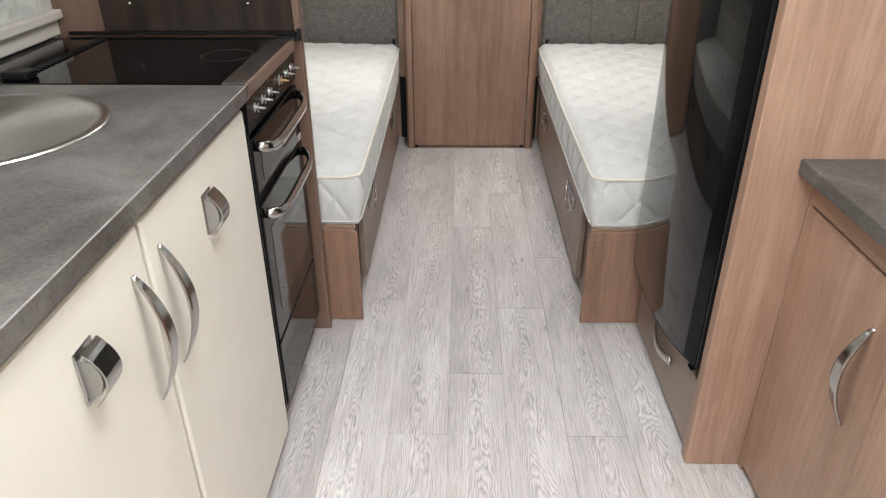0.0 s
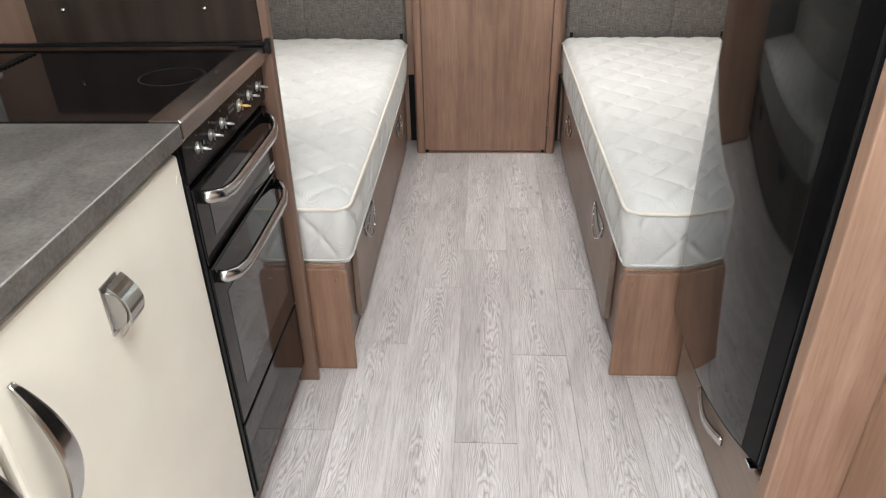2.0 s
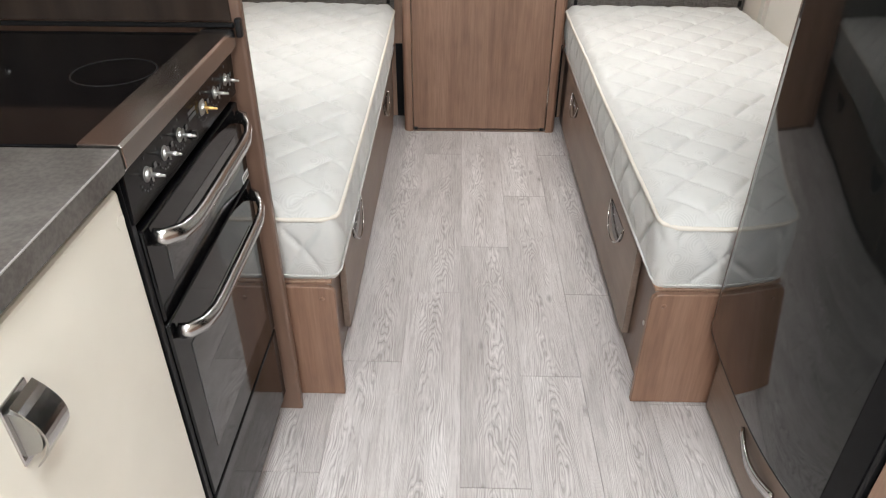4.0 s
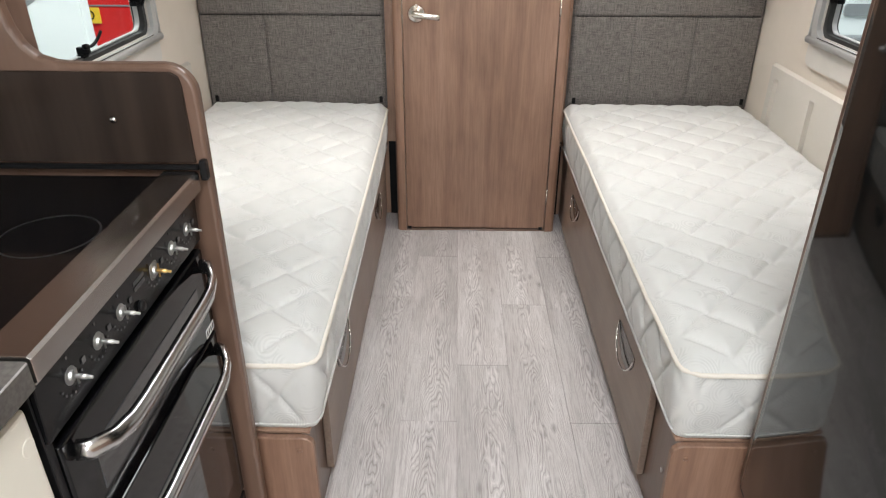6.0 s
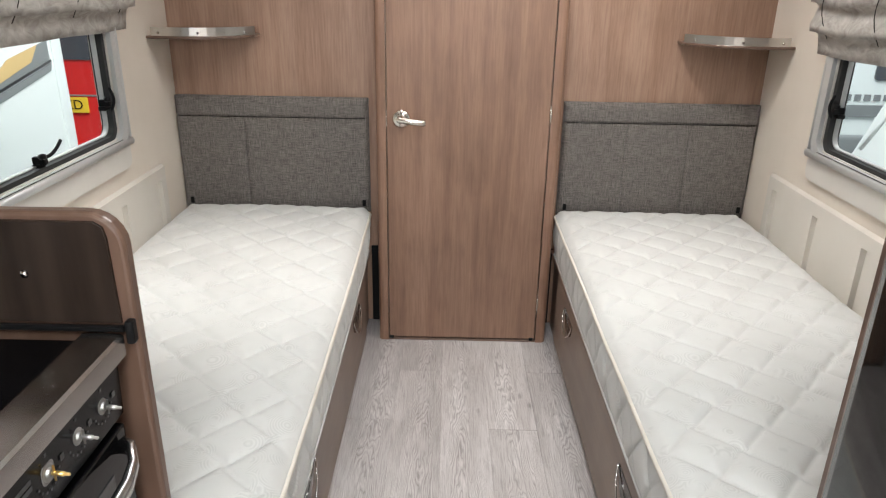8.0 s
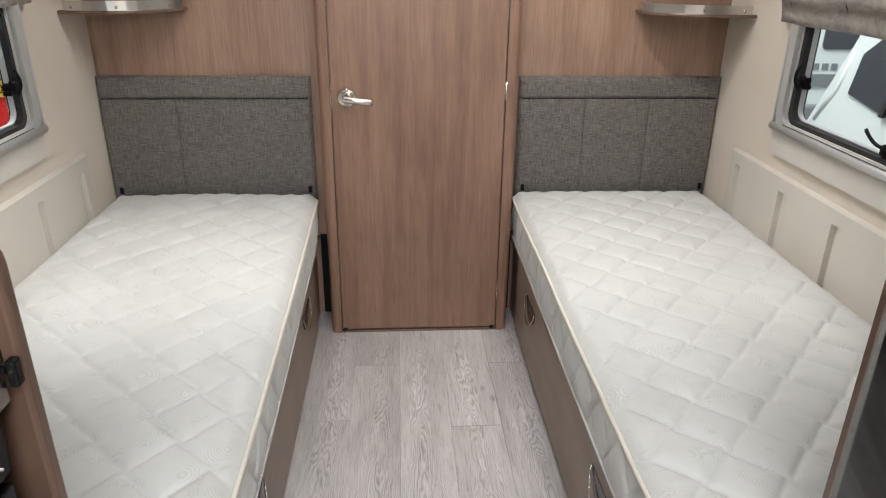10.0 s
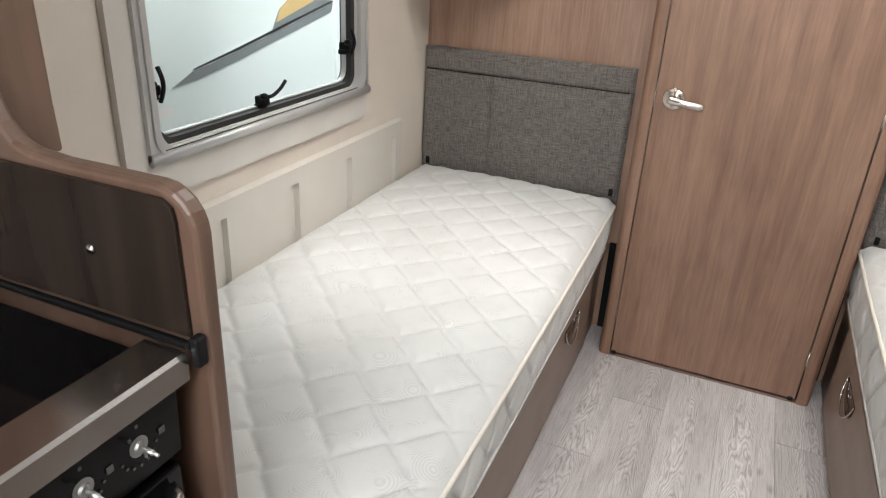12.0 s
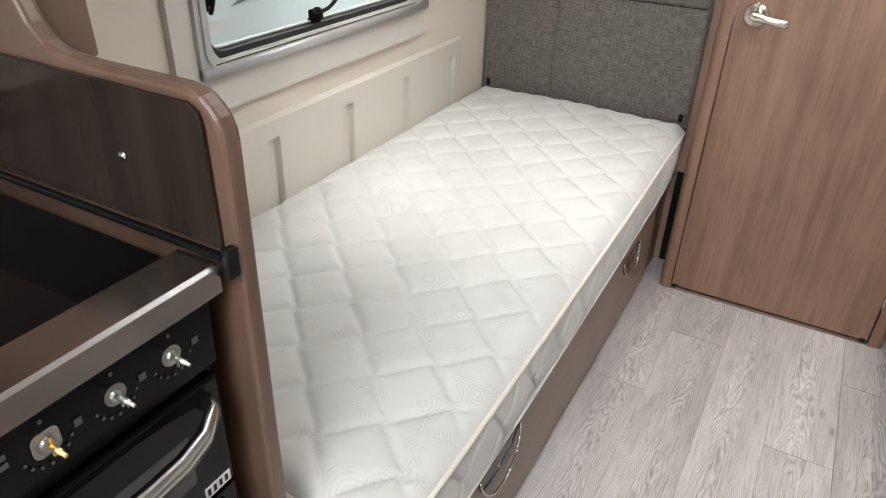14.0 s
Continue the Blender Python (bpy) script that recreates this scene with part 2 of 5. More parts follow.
CEIL, nt, b = material("white_ceiling_board", 0.6)
nt.links.new(ramp(nt, noise_tex(nt, coords(nt, (1, 1, 1)), 8, 4), [(0.3, (0.74, 0.72, 0.68)), (0.7, (0.79, 0.77, 0.73))]), b.inputs["Base Color"])

# whitewashed oak vinyl
PLANK, nt, b = material("whitewashed_oak_plank", 0.5)


def math_node(op, a, k):
    n = nt.nodes.new("ShaderNodeMath")
    n.operation = op
    for sock, q in ((n.inputs[0], a), (n.inputs[1], k)):
        if isinstance(q, (int, float)):
            sock.default_value = q
        else:
            nt.links.new(q, sock)
    return n.outputs[0]


tc = nt.nodes.new("ShaderNodeTexCoord")
sep = nt.nodes.new("ShaderNodeSeparateXYZ")
nt.links.new(tc.outputs["Object"], sep.inputs[0])
info = nt.nodes.new("ShaderNodeObjectInfo")
shift = math_node("MULTIPLY", math_node("SUBTRACT", info.outputs["Random"], 0.5), 0.05)
px = math_node("ADD", sep.outputs[0], shift)
warp = noise_tex(nt, coords(nt, (17, 3.2, 1), 40.0), 1.0, 3, 0.5)
arch = math_node("ADD", math_node("MULTIPLY", math_node("MULTIPLY", px, px), 3000.0), math_node("MULTIPLY", sep.outputs[1], 15.0))
arch = math_node("ADD", arch, math_node("MULTIPLY", warp, 15.0))
lines = math_node("SINE", math_node("MULTIPLY", arch, 6.283), 0.0)
lines01 = math_node("ADD", math_node("MULTIPLY", lines, 0.5), 0.5)
streak = noise_tex(nt, coords(nt, (260, 11, 1), 40.0), 1.0, 4, 0.7)
blotch = noise_tex(nt, coords(nt, (12, 2.2, 1), 40.0), 1.0, 4, 0.6)
broken = noise_tex(nt, coords(nt, (26, 7, 1), 40.0), 1.0, 3, 0.6)
knots = nt.nodes.new("ShaderNodeTexVoronoi")
knots.inputs["Scale"].default_value = 1.0
nt.links.new(coords(nt, (8.0, 3.2, 1), 40.0), knots.inputs["Vector"])
kn = ramp(nt, knots.outputs["Distance"], [(0.02, (0.36, 0.34, 0.33)), (0.085, (1, 1, 1))])
tone = ramp(nt, blotch, [(0.3, (0.445, 0.416, 0.408)), (0.7, (0.63, 0.602, 0.596))])
dark_lines = ramp(nt, lines01, [(0.03, (0.71, 0.695, 0.69)), (0.2, (0.97, 0.97, 0.97)), (0.8, (1.0, 1.0, 1.0)), (1.0, (1.18, 1.18, 1.18))])
where = ramp(nt, broken, [(0.34, (0, 0, 0)), (0.50, (1, 1, 1))])
stk = ramp(nt, streak, [(0.34, (0.66, 0.645, 0.64)), (0.52, (1.0, 1.0, 1.0)), (0.72, (1.1, 1.1, 1.1))])
c = mix(nt, where, tone, mix(nt, 1.0, tone, dark_lines, "MULTIPLY"))
c = mix(nt, 0.75, c, stk, "MULTIPLY")
c = mix(nt, 0.7, c, kn, "MULTIPLY")
pl = ramp(nt, info.outputs["Random"], [(0.0, (0.87, 0.86, 0.855)), (1.0, (1.06, 1.055, 1.055))])
c = mix(nt, 1.0, c, pl, "MULTIPLY")
nt.links.new(c, b.inputs["Base Color"])
rough_var(nt, b, streak, 0.58, 0.42)
bump(nt, b, streak, 0.15, 0.0006)
GROOVE, nt, b = material("floor_joint", 0.8, 0.0, (0.24, 0.21, 0.19))
v = noise_tex(nt, coords(nt, (1, 1, 1)), 30, 3)
nt.links.new(ramp(nt, v, [(0.3, (0.27, 0.235, 0.22)), (0.7, (0.36, 0.32, 0.30))]), b.inputs["Base Color"])

RING, nt, b = material("dark_thin_ring", 0.4, 0.0, (0.010, 0.010, 0.010))
GEL, nt, b = material("white_gelcoat", 0.3)
nt.links.new(ramp(nt, noise_tex(nt, coords(nt, (1, 1, 1)), 1.2, 4), [(0.3, (0.70, 0.755, 0.745)), (0.7, (0.76, 0.81, 0.80))]), b.inputs["Base Color"])
DECAL, nt, b = material("grey_decal", 0.35, 0.0, (0.2, 0.215, 0.22))
YELLOWDECAL, nt, b = material("amber_decal", 0.35, 0.0, (0.6, 0.43, 0.2))
RED, nt, b = material("red_vehicle_paint", 0.25)
nt.links.new(ramp(nt, noise_tex(nt, coords(nt, (1, 1, 1)), 3, 3), [(0.3, (0.55, 0.02, 0.02)), (0.7, (0.64, 0.03, 0.028))]), b.inputs["Base Color"])
PLATE, nt, b = material("yellow_number_plate", 0.4, 0.0, (0.8, 0.55, 0.04))
TINT, nt, b = material("tinted_vehicle_glass", 0.06, 0.0, (0.06, 0.065, 0.075))
HALL, nt, b = material("hall_wall_panel", 0.6)
nt.links.new(ramp(nt, noise_tex(nt, coords(nt, (1, 1, 1)), 1.5, 4), [(0.3, (0.6, 0.63, 0.63)), (0.7, (0.7, 0.73, 0.73))]), b.inputs["Base Color"])
CONCRETE, nt, b = material("hall_concrete", 0.7)
nt.links.new(ramp(nt, noise_tex(nt, coords(nt, (1, 1, 1)), 3, 6), [(0.3, (0.28, 0.28, 0.27)), (0.7, (0.38, 0.37, 0.36))]), b.inputs["Base Color"])


# ---- mesh helpers ----
def part(name, bm, mat, parent=None, label="", smooth=False):
    me = bpy.data.meshes.new(name)
    bm.normal_update()
    if smooth:
        for f in bm.faces:
            f.smooth = True
    bm.to_mesh(me)
    bm.free()
    me.materials.append(mat)
    ob = new(name, me)
    if parent is not None:
        ob.parent = parent
        if parent.type == "EMPTY":
            ob.matrix_parent_inverse = Matrix.Translation(-parent.location)
    if label:
        ob["label"] = label
    return ob


def thing(name, place, label, category, group="", kind=""):
    ob = new(name)
    ob.empty_display_size = 0.05
    ob.location = place
    return tagged(ob, label, category, group, kind)


def box(x0, x1, y0, y1, z0, z1, bev=0.002, seg=1):
    bm = bmesh.new()
    bmesh.ops.create_cube(bm, size=1.0)
    for q in bm.verts:
        q.co = Vector(((x0 + x1) / 2 + q.co.x * (x1 - x0), (y0 + y1) / 2 + q.co.y * (y1 - y0), (z0 + z1) / 2 + q.co.z * (z1 - z0)))
    if bev > 0:
        bmesh.ops.bevel(bm, geom=bm.edges[:], offset=bev, segments=seg, profile=0.5, affect="EDGES")
    return bm


def prism(points, axis, lo, hi, bev=0.0, seg=2):
    """A polygon in the plane across an axis, drawn out from lo to hi along it."""
    bm = bmesh.new()
    put = {"x": lambda p, h: (h, p[0], p[1]), "y": lambda p, h: (p[0], h, p[1]), "z": lambda p, h: (p[0], p[1], h)}[axis]
    a = [bm.verts.new(put(p, lo)) for p in points]
    c = [bm.verts.new(put(p, hi)) for p in points]
    f0, f1 = bm.faces.new(a), bm.faces.new(c[::-1])
    n = len(points)
    for i in range(n):
        bm.faces.new((a[i], c[i], c[(i + 1) % n], a[(i + 1) % n]))
    bmesh.ops.recalc_face_normals(bm, faces=bm.faces[:])
    if bev > 0:
        rim = list({e for f in (f0, f1) for e in f.edges})
        bmesh.ops.bevel(bm, geom=rim, offset=bev, segments=seg, profile=0.5, affect="EDGES")
    return bm


def rounded(x0, x1, y0, y1, r, n=6):
    pts = []
    for cx, cy, a0 in ((x1 - r, y1 - r, 0), (x0 + r, y1 - r, 90), (x0 + r, y0 + r, 180), (x1 - r, y0 + r, 270)):
        for i in range(n + 1):
            a = radians(a0 + 90 * i / n)
            pts.append((cx + r * math.cos(a), cy + r * math.sin(a)))
    return pts


def ring_prism(outer, inner, axis, lo, hi):
    """A frame between two outlines with the same number of points."""
    bm = bmesh.new()
    put = {"x": lambda p, h: (h, p[0], p[1]), "y": lambda p, h: (p[0], h, p[1]), "z": lambda p, h: (p[0], p[1], h)}[axis]
    loops = [[bm.verts.new(put(p, h)) for p in pts] for pts, h in ((outer, lo), (outer, hi), (inner, hi), (inner, lo))]
    n = len(outer)
    for k in range(4):
        p, q = loops[k], loops[(k + 1) % 4]
        for i in range(n):
            bm.faces.new((p[i], p[(i + 1) % n], q[(i + 1) % n], q[i]))
    bmesh.ops.recalc_face_normals(bm, faces=bm.faces[:])
    return bm


def sweep(path, section, up=(0, 0, 1), closed=False):
    """A section (list of 2D points: side, up) carried along a path."""
    bm = bmesh.new()
    path = [Vector(p) for p in path]
    n, rings = len(path), []
    for i, p in enumerate(path):
        if closed:
            t = (path[(i + 1) % n] - path[i - 1]).normalized()
        else:
            t = (path[min(i + 1, n - 1)] - path[max(i - 1, 0)]).normalized()
        side = t.cross(Vector(up)).normalized()
        top = side.cross(t).normalized()
        rings.append([bm.verts.new(p + side * a + top * c) for a, c in section])
    k = len(section)
    for i in range(n if closed else n - 1):
        p, q = rings[i], rings[(i + 1) % n]
        for j in range(k):
            bm.faces.new((p[j], p[(j + 1) % k], q[(j + 1) % k], q[j]))
    if not closed:
        bm.faces.new(rings[0])
        bm.faces.new(rings[-1][::-1])
    bmesh.ops.recalc_face_normals(bm, faces=bm.faces[:])
    return bm


def circle(r, n=8):
    return [(r * math.cos(2 * math.pi * i / n), r * math.sin(2 * math.pi * i / n)) for i in range(n)]


def lathe(profile, place, axis, n=20):
    """A turned shape: profile of (radius, along the axis)."""
    bm = bmesh.new()
    q = Vector((0, 0, 1)).rotation_difference(Vector(axis))
    rings = []
    for r, h in profile:
        rings.append([bm.verts.new(Vector(place) + q @ Vector((r * math.cos(2 * math.pi * i / n), r * math.sin(2 * math.pi * i / n), h))) for i in range(n)])
    for p, s in zip(rings, rings[1:]):
        for i in range(n):
            bm.faces.new((p[i], p[(i + 1) % n], s[(i + 1) % n], s[i]))
    bm.faces.new(rings[0][::-1])
    bm.faces.new(rings[-1])
    bmesh.ops.recalc_face_normals(bm, faces=bm.faces[:])
    return bm


def structure(name, bm, mat, label, category, smooth=False):
    return tagged(part(name, bm, mat, None, label, smooth), label, category, kind="structure")


def boxes_joined(parts_):
    """Several boxes as one mesh."""
    bm = bmesh.new()
    for p in parts_:
        tmp = bpy.data.meshes.new("tmp")
        q = box(*p)
        q.to_mesh(tmp)
        q.free()
        bm.from_mesh(tmp)
        bpy.data.meshes.remove(tmp)
    return bm


# ---- plan ----
XL, XR, Y0, Y1, H = -1.082, 1.107, -2.0, 4.872, 1.97
DOOR_Y = 4.698
WT = 0.92
PANEL_Y = 3.034

# ---- structure ----
WIN_Y0, WIN_Y1, WIN_Z0, WIN_Z1 = 3.590, 4.360, 0.868, 1.45


def side_wall(name, x_in, x_out, y0w, y1w):
    a, c = min(x_in, x_out), max(x_in, x_out)
    bm = boxes_joined([(a, c, Y0, y0w, 0, H, 0), (a, c, y1w, Y1 + 0.06, 0, H, 0), (a, c, y0w, y1w, 0, WIN_Z0, 0), (a, c, y0w, y1w, WIN_Z1, H, 0)])
    return structure(name, bm, WALLPAPER, "beige textured wallboard side wall with a window opening", "wall")


side_wall("wall_west", XL, XL - 0.04, WIN_Y0, WIN_Y1)
side_wall("wall_east", XR, XR + 0.04, 3.60, 4.370)
# Unseen wall: dark wood for the reflections, opening added for the fill lamp.
structure("wall_south", boxes_joined([(XL - 0.04, XR + 0.04, Y0 - 0.04, Y0, 0, 0.95, 0), (XL - 0.04, XR + 0.04, Y0 - 0.04, Y0, 1.75, H, 0), (XL - 0.04, -0.9, Y0 - 0.04, Y0, 0.95, 1.75, 0), (0.9, XR + 0.04, Y0 - 0.04, Y0, 0.95, 1.75, 0)]), WOOD, "unseen walnut end wall, dark for reflections, with an opening added for fill light", "wall")
north = structure("wall_north", boxes_joined([(XL, -0.313, Y1, Y1 + 0.03, 0, H, 0), (0.345, XR, Y1, Y1 + 0.03, 0, H, 0), (-0.313, 0.345, Y1, Y1 + 0.03, 1.86, H, 0)]), WOOD, "walnut laminate partition wall behind the beds", "wall")


def ceiling_mesh():
    cells = []
    for ya, yb, hole in ((Y0 - 0.04, 0.05, 0), (0.05, 0.65, 0.31), (0.65, 1.6, 0), (1.6, 2.2, 0.31), (2.2, 3.56, 0), (3.56, 3.94, 0.19), (3.94, Y1 + 0.06, 0)):
        if hole:
            cells.append((XL - 0.04, -hole, ya, yb, H, H + 0.04, 0))
            cells.append((hole, XR + 0.04, ya, yb, H, H + 0.04, 0))
        else:
            cells.append((XL - 0.04, XR + 0.04, ya, yb, H, H + 0.04, 0))
    return boxes_joined(cells)


structure("ceiling", ceiling_mesh(), CEIL, "white board ceiling with three unseen rooflight openings", "ceiling")
# Unseen cover, added above the assumed kitchen rooflight.
structure("assumed_rooflight_shade_kitchen", boxes_joined([(-0.33, 0.33, 1.58, 2.22, 2.03, 2.05, 0)]), CEIL, "white cover over the unseen, assumed kitchen rooflight", "rooflight")
# Unseen lid, added with the lounge fill.
structure("lounge_fill_cover", boxes_joined([(-0.33, 0.33, 0.03, 0.67, 2.03, 2.05, 0)]), CEIL, "unseen white cover over the opening added for lounge fill light", "rooflight")
structure("rooflight_shade_bedroom", boxes_joined([(-0.21, 0.21, 3.54, 3.96, 2.03, 2.05, 0)]), CEIL, "white rooflight cover over the beds", "rooflight")

# skirting under the bulkhead, door casing and washroom behind
structure("wall_washroom", boxes_joined([(-0.313, 0.345, 5.25, 5.28, 0, H, 0), (-0.343, -0.313, Y1 + 0.03, 5.28, 0, H, 0), (0.345, 0.375, Y1 + 0.03, 5.28, 0, H, 0)]), CEIL, "plain white washroom walls behind the closed door", "wall")


def casing(name, xa, xb, outer_right):
    r = 0.018
    if outer_right:
        pts = [(xa, DOOR_Y - 0.004), (xb - r, DOOR_Y - 0.004)] + [(xb - r + r * math.sin(radians(a)), DOOR_Y - 0.004 + r - r * math.cos(radians(a))) for a in (22, 45, 68, 90)] + [(xb, Y1), (xa, Y1)]
    else:
        pts = [(xb, DOOR_Y - 0.004), (xb, Y1), (xa, Y1)] + [(xa + r - r * math.sin(radians(a)), DOOR_Y - 0.004 + r - r * math.cos(radians(a))) for a in (90, 68, 45, 22)] + [(xa + r, DOOR_Y - 0.004)]
    return structure(name, prism(pts, "z", 0.0, H), WOOD_DARKER, "walnut door casing upright with a rounded edge", "door frame")


casing("door_frame_1", -0.313, -0.276, False)
casing("door_frame_2", 0.307, 0.345, True)
structure("door_frame_3", box(-0.276, 0.307, DOOR_Y, Y1, 1.83, H, 0.002), WOOD_X, "walnut head panel above the washroom door", "door frame")
structure("door_frame_4", box(-0.276, 0.307, DOOR_Y - 0.002, Y1, 0.0, 0.007, 0.002, 2), EDGE, "low walnut door sill", "door sill")

# Black strips stand in for the deep shade of the gaps beside the casing.
structure("gap_shade_1", box(-0.3565, -0.3135, Y1 - 0.006, Y1 - 0.001, 0.0, 0.335, 0.001), BLACK, "black strip painted for the shade in the gap beside the door casing", "trim")
structure("gap_shade_2", box(0.3455, 0.3765, Y1 - 0.006, Y1 - 0.001, 0.0, 0.335, 0.001), BLACK, "black strip painted for the shade in the gap beside the door casing", "trim")

door = thing("door_1", (0, DOOR_Y, 0), "closed walnut laminate washroom door with a nickel lever handle", "door", kind="structure")
leaf = part("door_leaf", box(-0.2725, 0.3035, DOOR_Y + 0.002, DOOR_Y + 0.03, 0.012, 1.822, 0.003, 2), WOOD_DARKER, door)
hx, hy, hz = -0.221, DOOR_Y + 0.002, 0.882
rose = part("handle_rose", lathe([(0.031, 0.0), (0.032, 0.003), (0.029, 0.008), (0.020, 0.012), (0.013, 0.014), (0.012, 0.040), (0.010, 0.043)], (hx, hy, hz), (0, -1, 0), 28), NICKEL, door, "round satin nickel rose", True)
lever = [(hx - 0.012 + 0.098 * t, hy - 0.040 - 0.006 * math.sin(t * 3.14), hz + 0.004 - 0.012 * t) for t in [i / 10 for i in range(11)]]
part("lever", sweep(lever, [(-0.004, -0.010), (0.004, -0.010), (0.006, 0.0), (0.004, 0.010), (-0.004, 0.010), (-0.006, 0.0)]), NICKEL, door, "flat satin nickel lever", True)
part("thumb_turn", lathe([(0.006, 0), (0.0065, 0.018), (0.005, 0.022)], (hx + 0.002, hy - 0.016, hz + 0.028), (0, -1, 0.25), 12), NICKEL, door, "small nickel thumb turn", True)
part("latch_plate", box(-0.2752, -0.2725, DOOR_Y - 0.0005, DOOR_Y + 0.012, 0.855, 0.915, 0.0005), NICKEL, door)
for zz in (0.16, 0.905, 1.62):
    part("hinge", lathe([(0.004, 0), (0.004, 0.062)], (0.3053, DOOR_Y - 0.001, zz - 0.031), (0, 0, 1), 10), NICKEL, door, "thin nickel hinge knuckle", True)
for xx in (-0.263, 0.290):
    part("bottom_catch", box(xx - 0.008, xx + 0.008, DOOR_Y - 0.004, DOOR_Y + 0.004, 0.006, 0.018, 0.002), BLACK, door, "small black plastic stop")

# ---- moulded lower side panels and window surrounds ----
RIBS = (3.470, 3.750, 4.035, 4.306, 4.588)


def lower_panel(name, x_in, sgn, ribs, y_from, zt, zr):
    """A thin moulded board on the wall, with a chamfered top and sunk upright ribs."""
    t = 0.017
    ys = [y_from]
    for r in ribs:
        ys += [r - 0.021, r + 0.021]
    end = 4.648
    ys.append(end)
    bm = bmesh.new()
    xf, xb = x_in + sgn * t, x_in + sgn * 0.001
    def quad(*c):
        bm.faces.new([bm.verts.new(q) for q in c])
    for i in range(len(ys) - 1):
        a, c = ys[i], ys[i + 1]
        rib = i % 2 == 1
        if rib:
            d = x_in + sgn * 0.0015
            quad((d, a, 0.3), (d, c, 0.3), (d, c, zr - 0.006), (d, a, zr - 0.006))
            quad((xf, a, 0.3), (d, a + 0.003, 0.3), (d, a + 0.003, zr - 0.006), (xf, a, zr))
            quad((d, c - 0.003, 0.3), (xf, c, 0.3), (xf, c, zr), (d, c - 0.003, zr - 0.006))
            quad((d, a, zr - 0.006), (d, c, zr - 0.006), (xf, c, zr), (xf, a, zr))
            quad((xf, a, zr), (xf, c, zr), (xf, c, zt - 0.007), (xf, a, zt - 0.007))
        else:
            quad((xf, a, 0.3), (xf, c, 0.3), (xf, c, zt - 0.007), (xf, a, zt - 0.007))
    quad((xf, ys[0], zt - 0.007), (xf, end, zt - 0.007), (xb, end + 0.012, zt), (xb, ys[0], zt))
    quad((xf, end, 0.3), (xf, end, zt - 0.007), (xb, end + 0.012, zt), (xb, end + 0.012, 0.3))
    quad((xf, ys[0], 0.3), (xf, ys[0], zt - 0.007), (xb, ys[0], zt), (xb, ys[0], 0.3))
    bmesh.ops.recalc_face_normals(bm, faces=bm.faces[:])
    return structure(name, bm, MOULD, "off-white moulded side panel with sunk upright ribs", "wall panel")


lower_panel("wall_panel_1", XL, 1, RIBS, PANEL_Y + 0.04, 0.714, 0.665)
lower_panel("wall_panel_2", XR, -1, (3.46, 3.742, 4.021, 4.300, 4.590), 3.085, 0.722, 0.675)


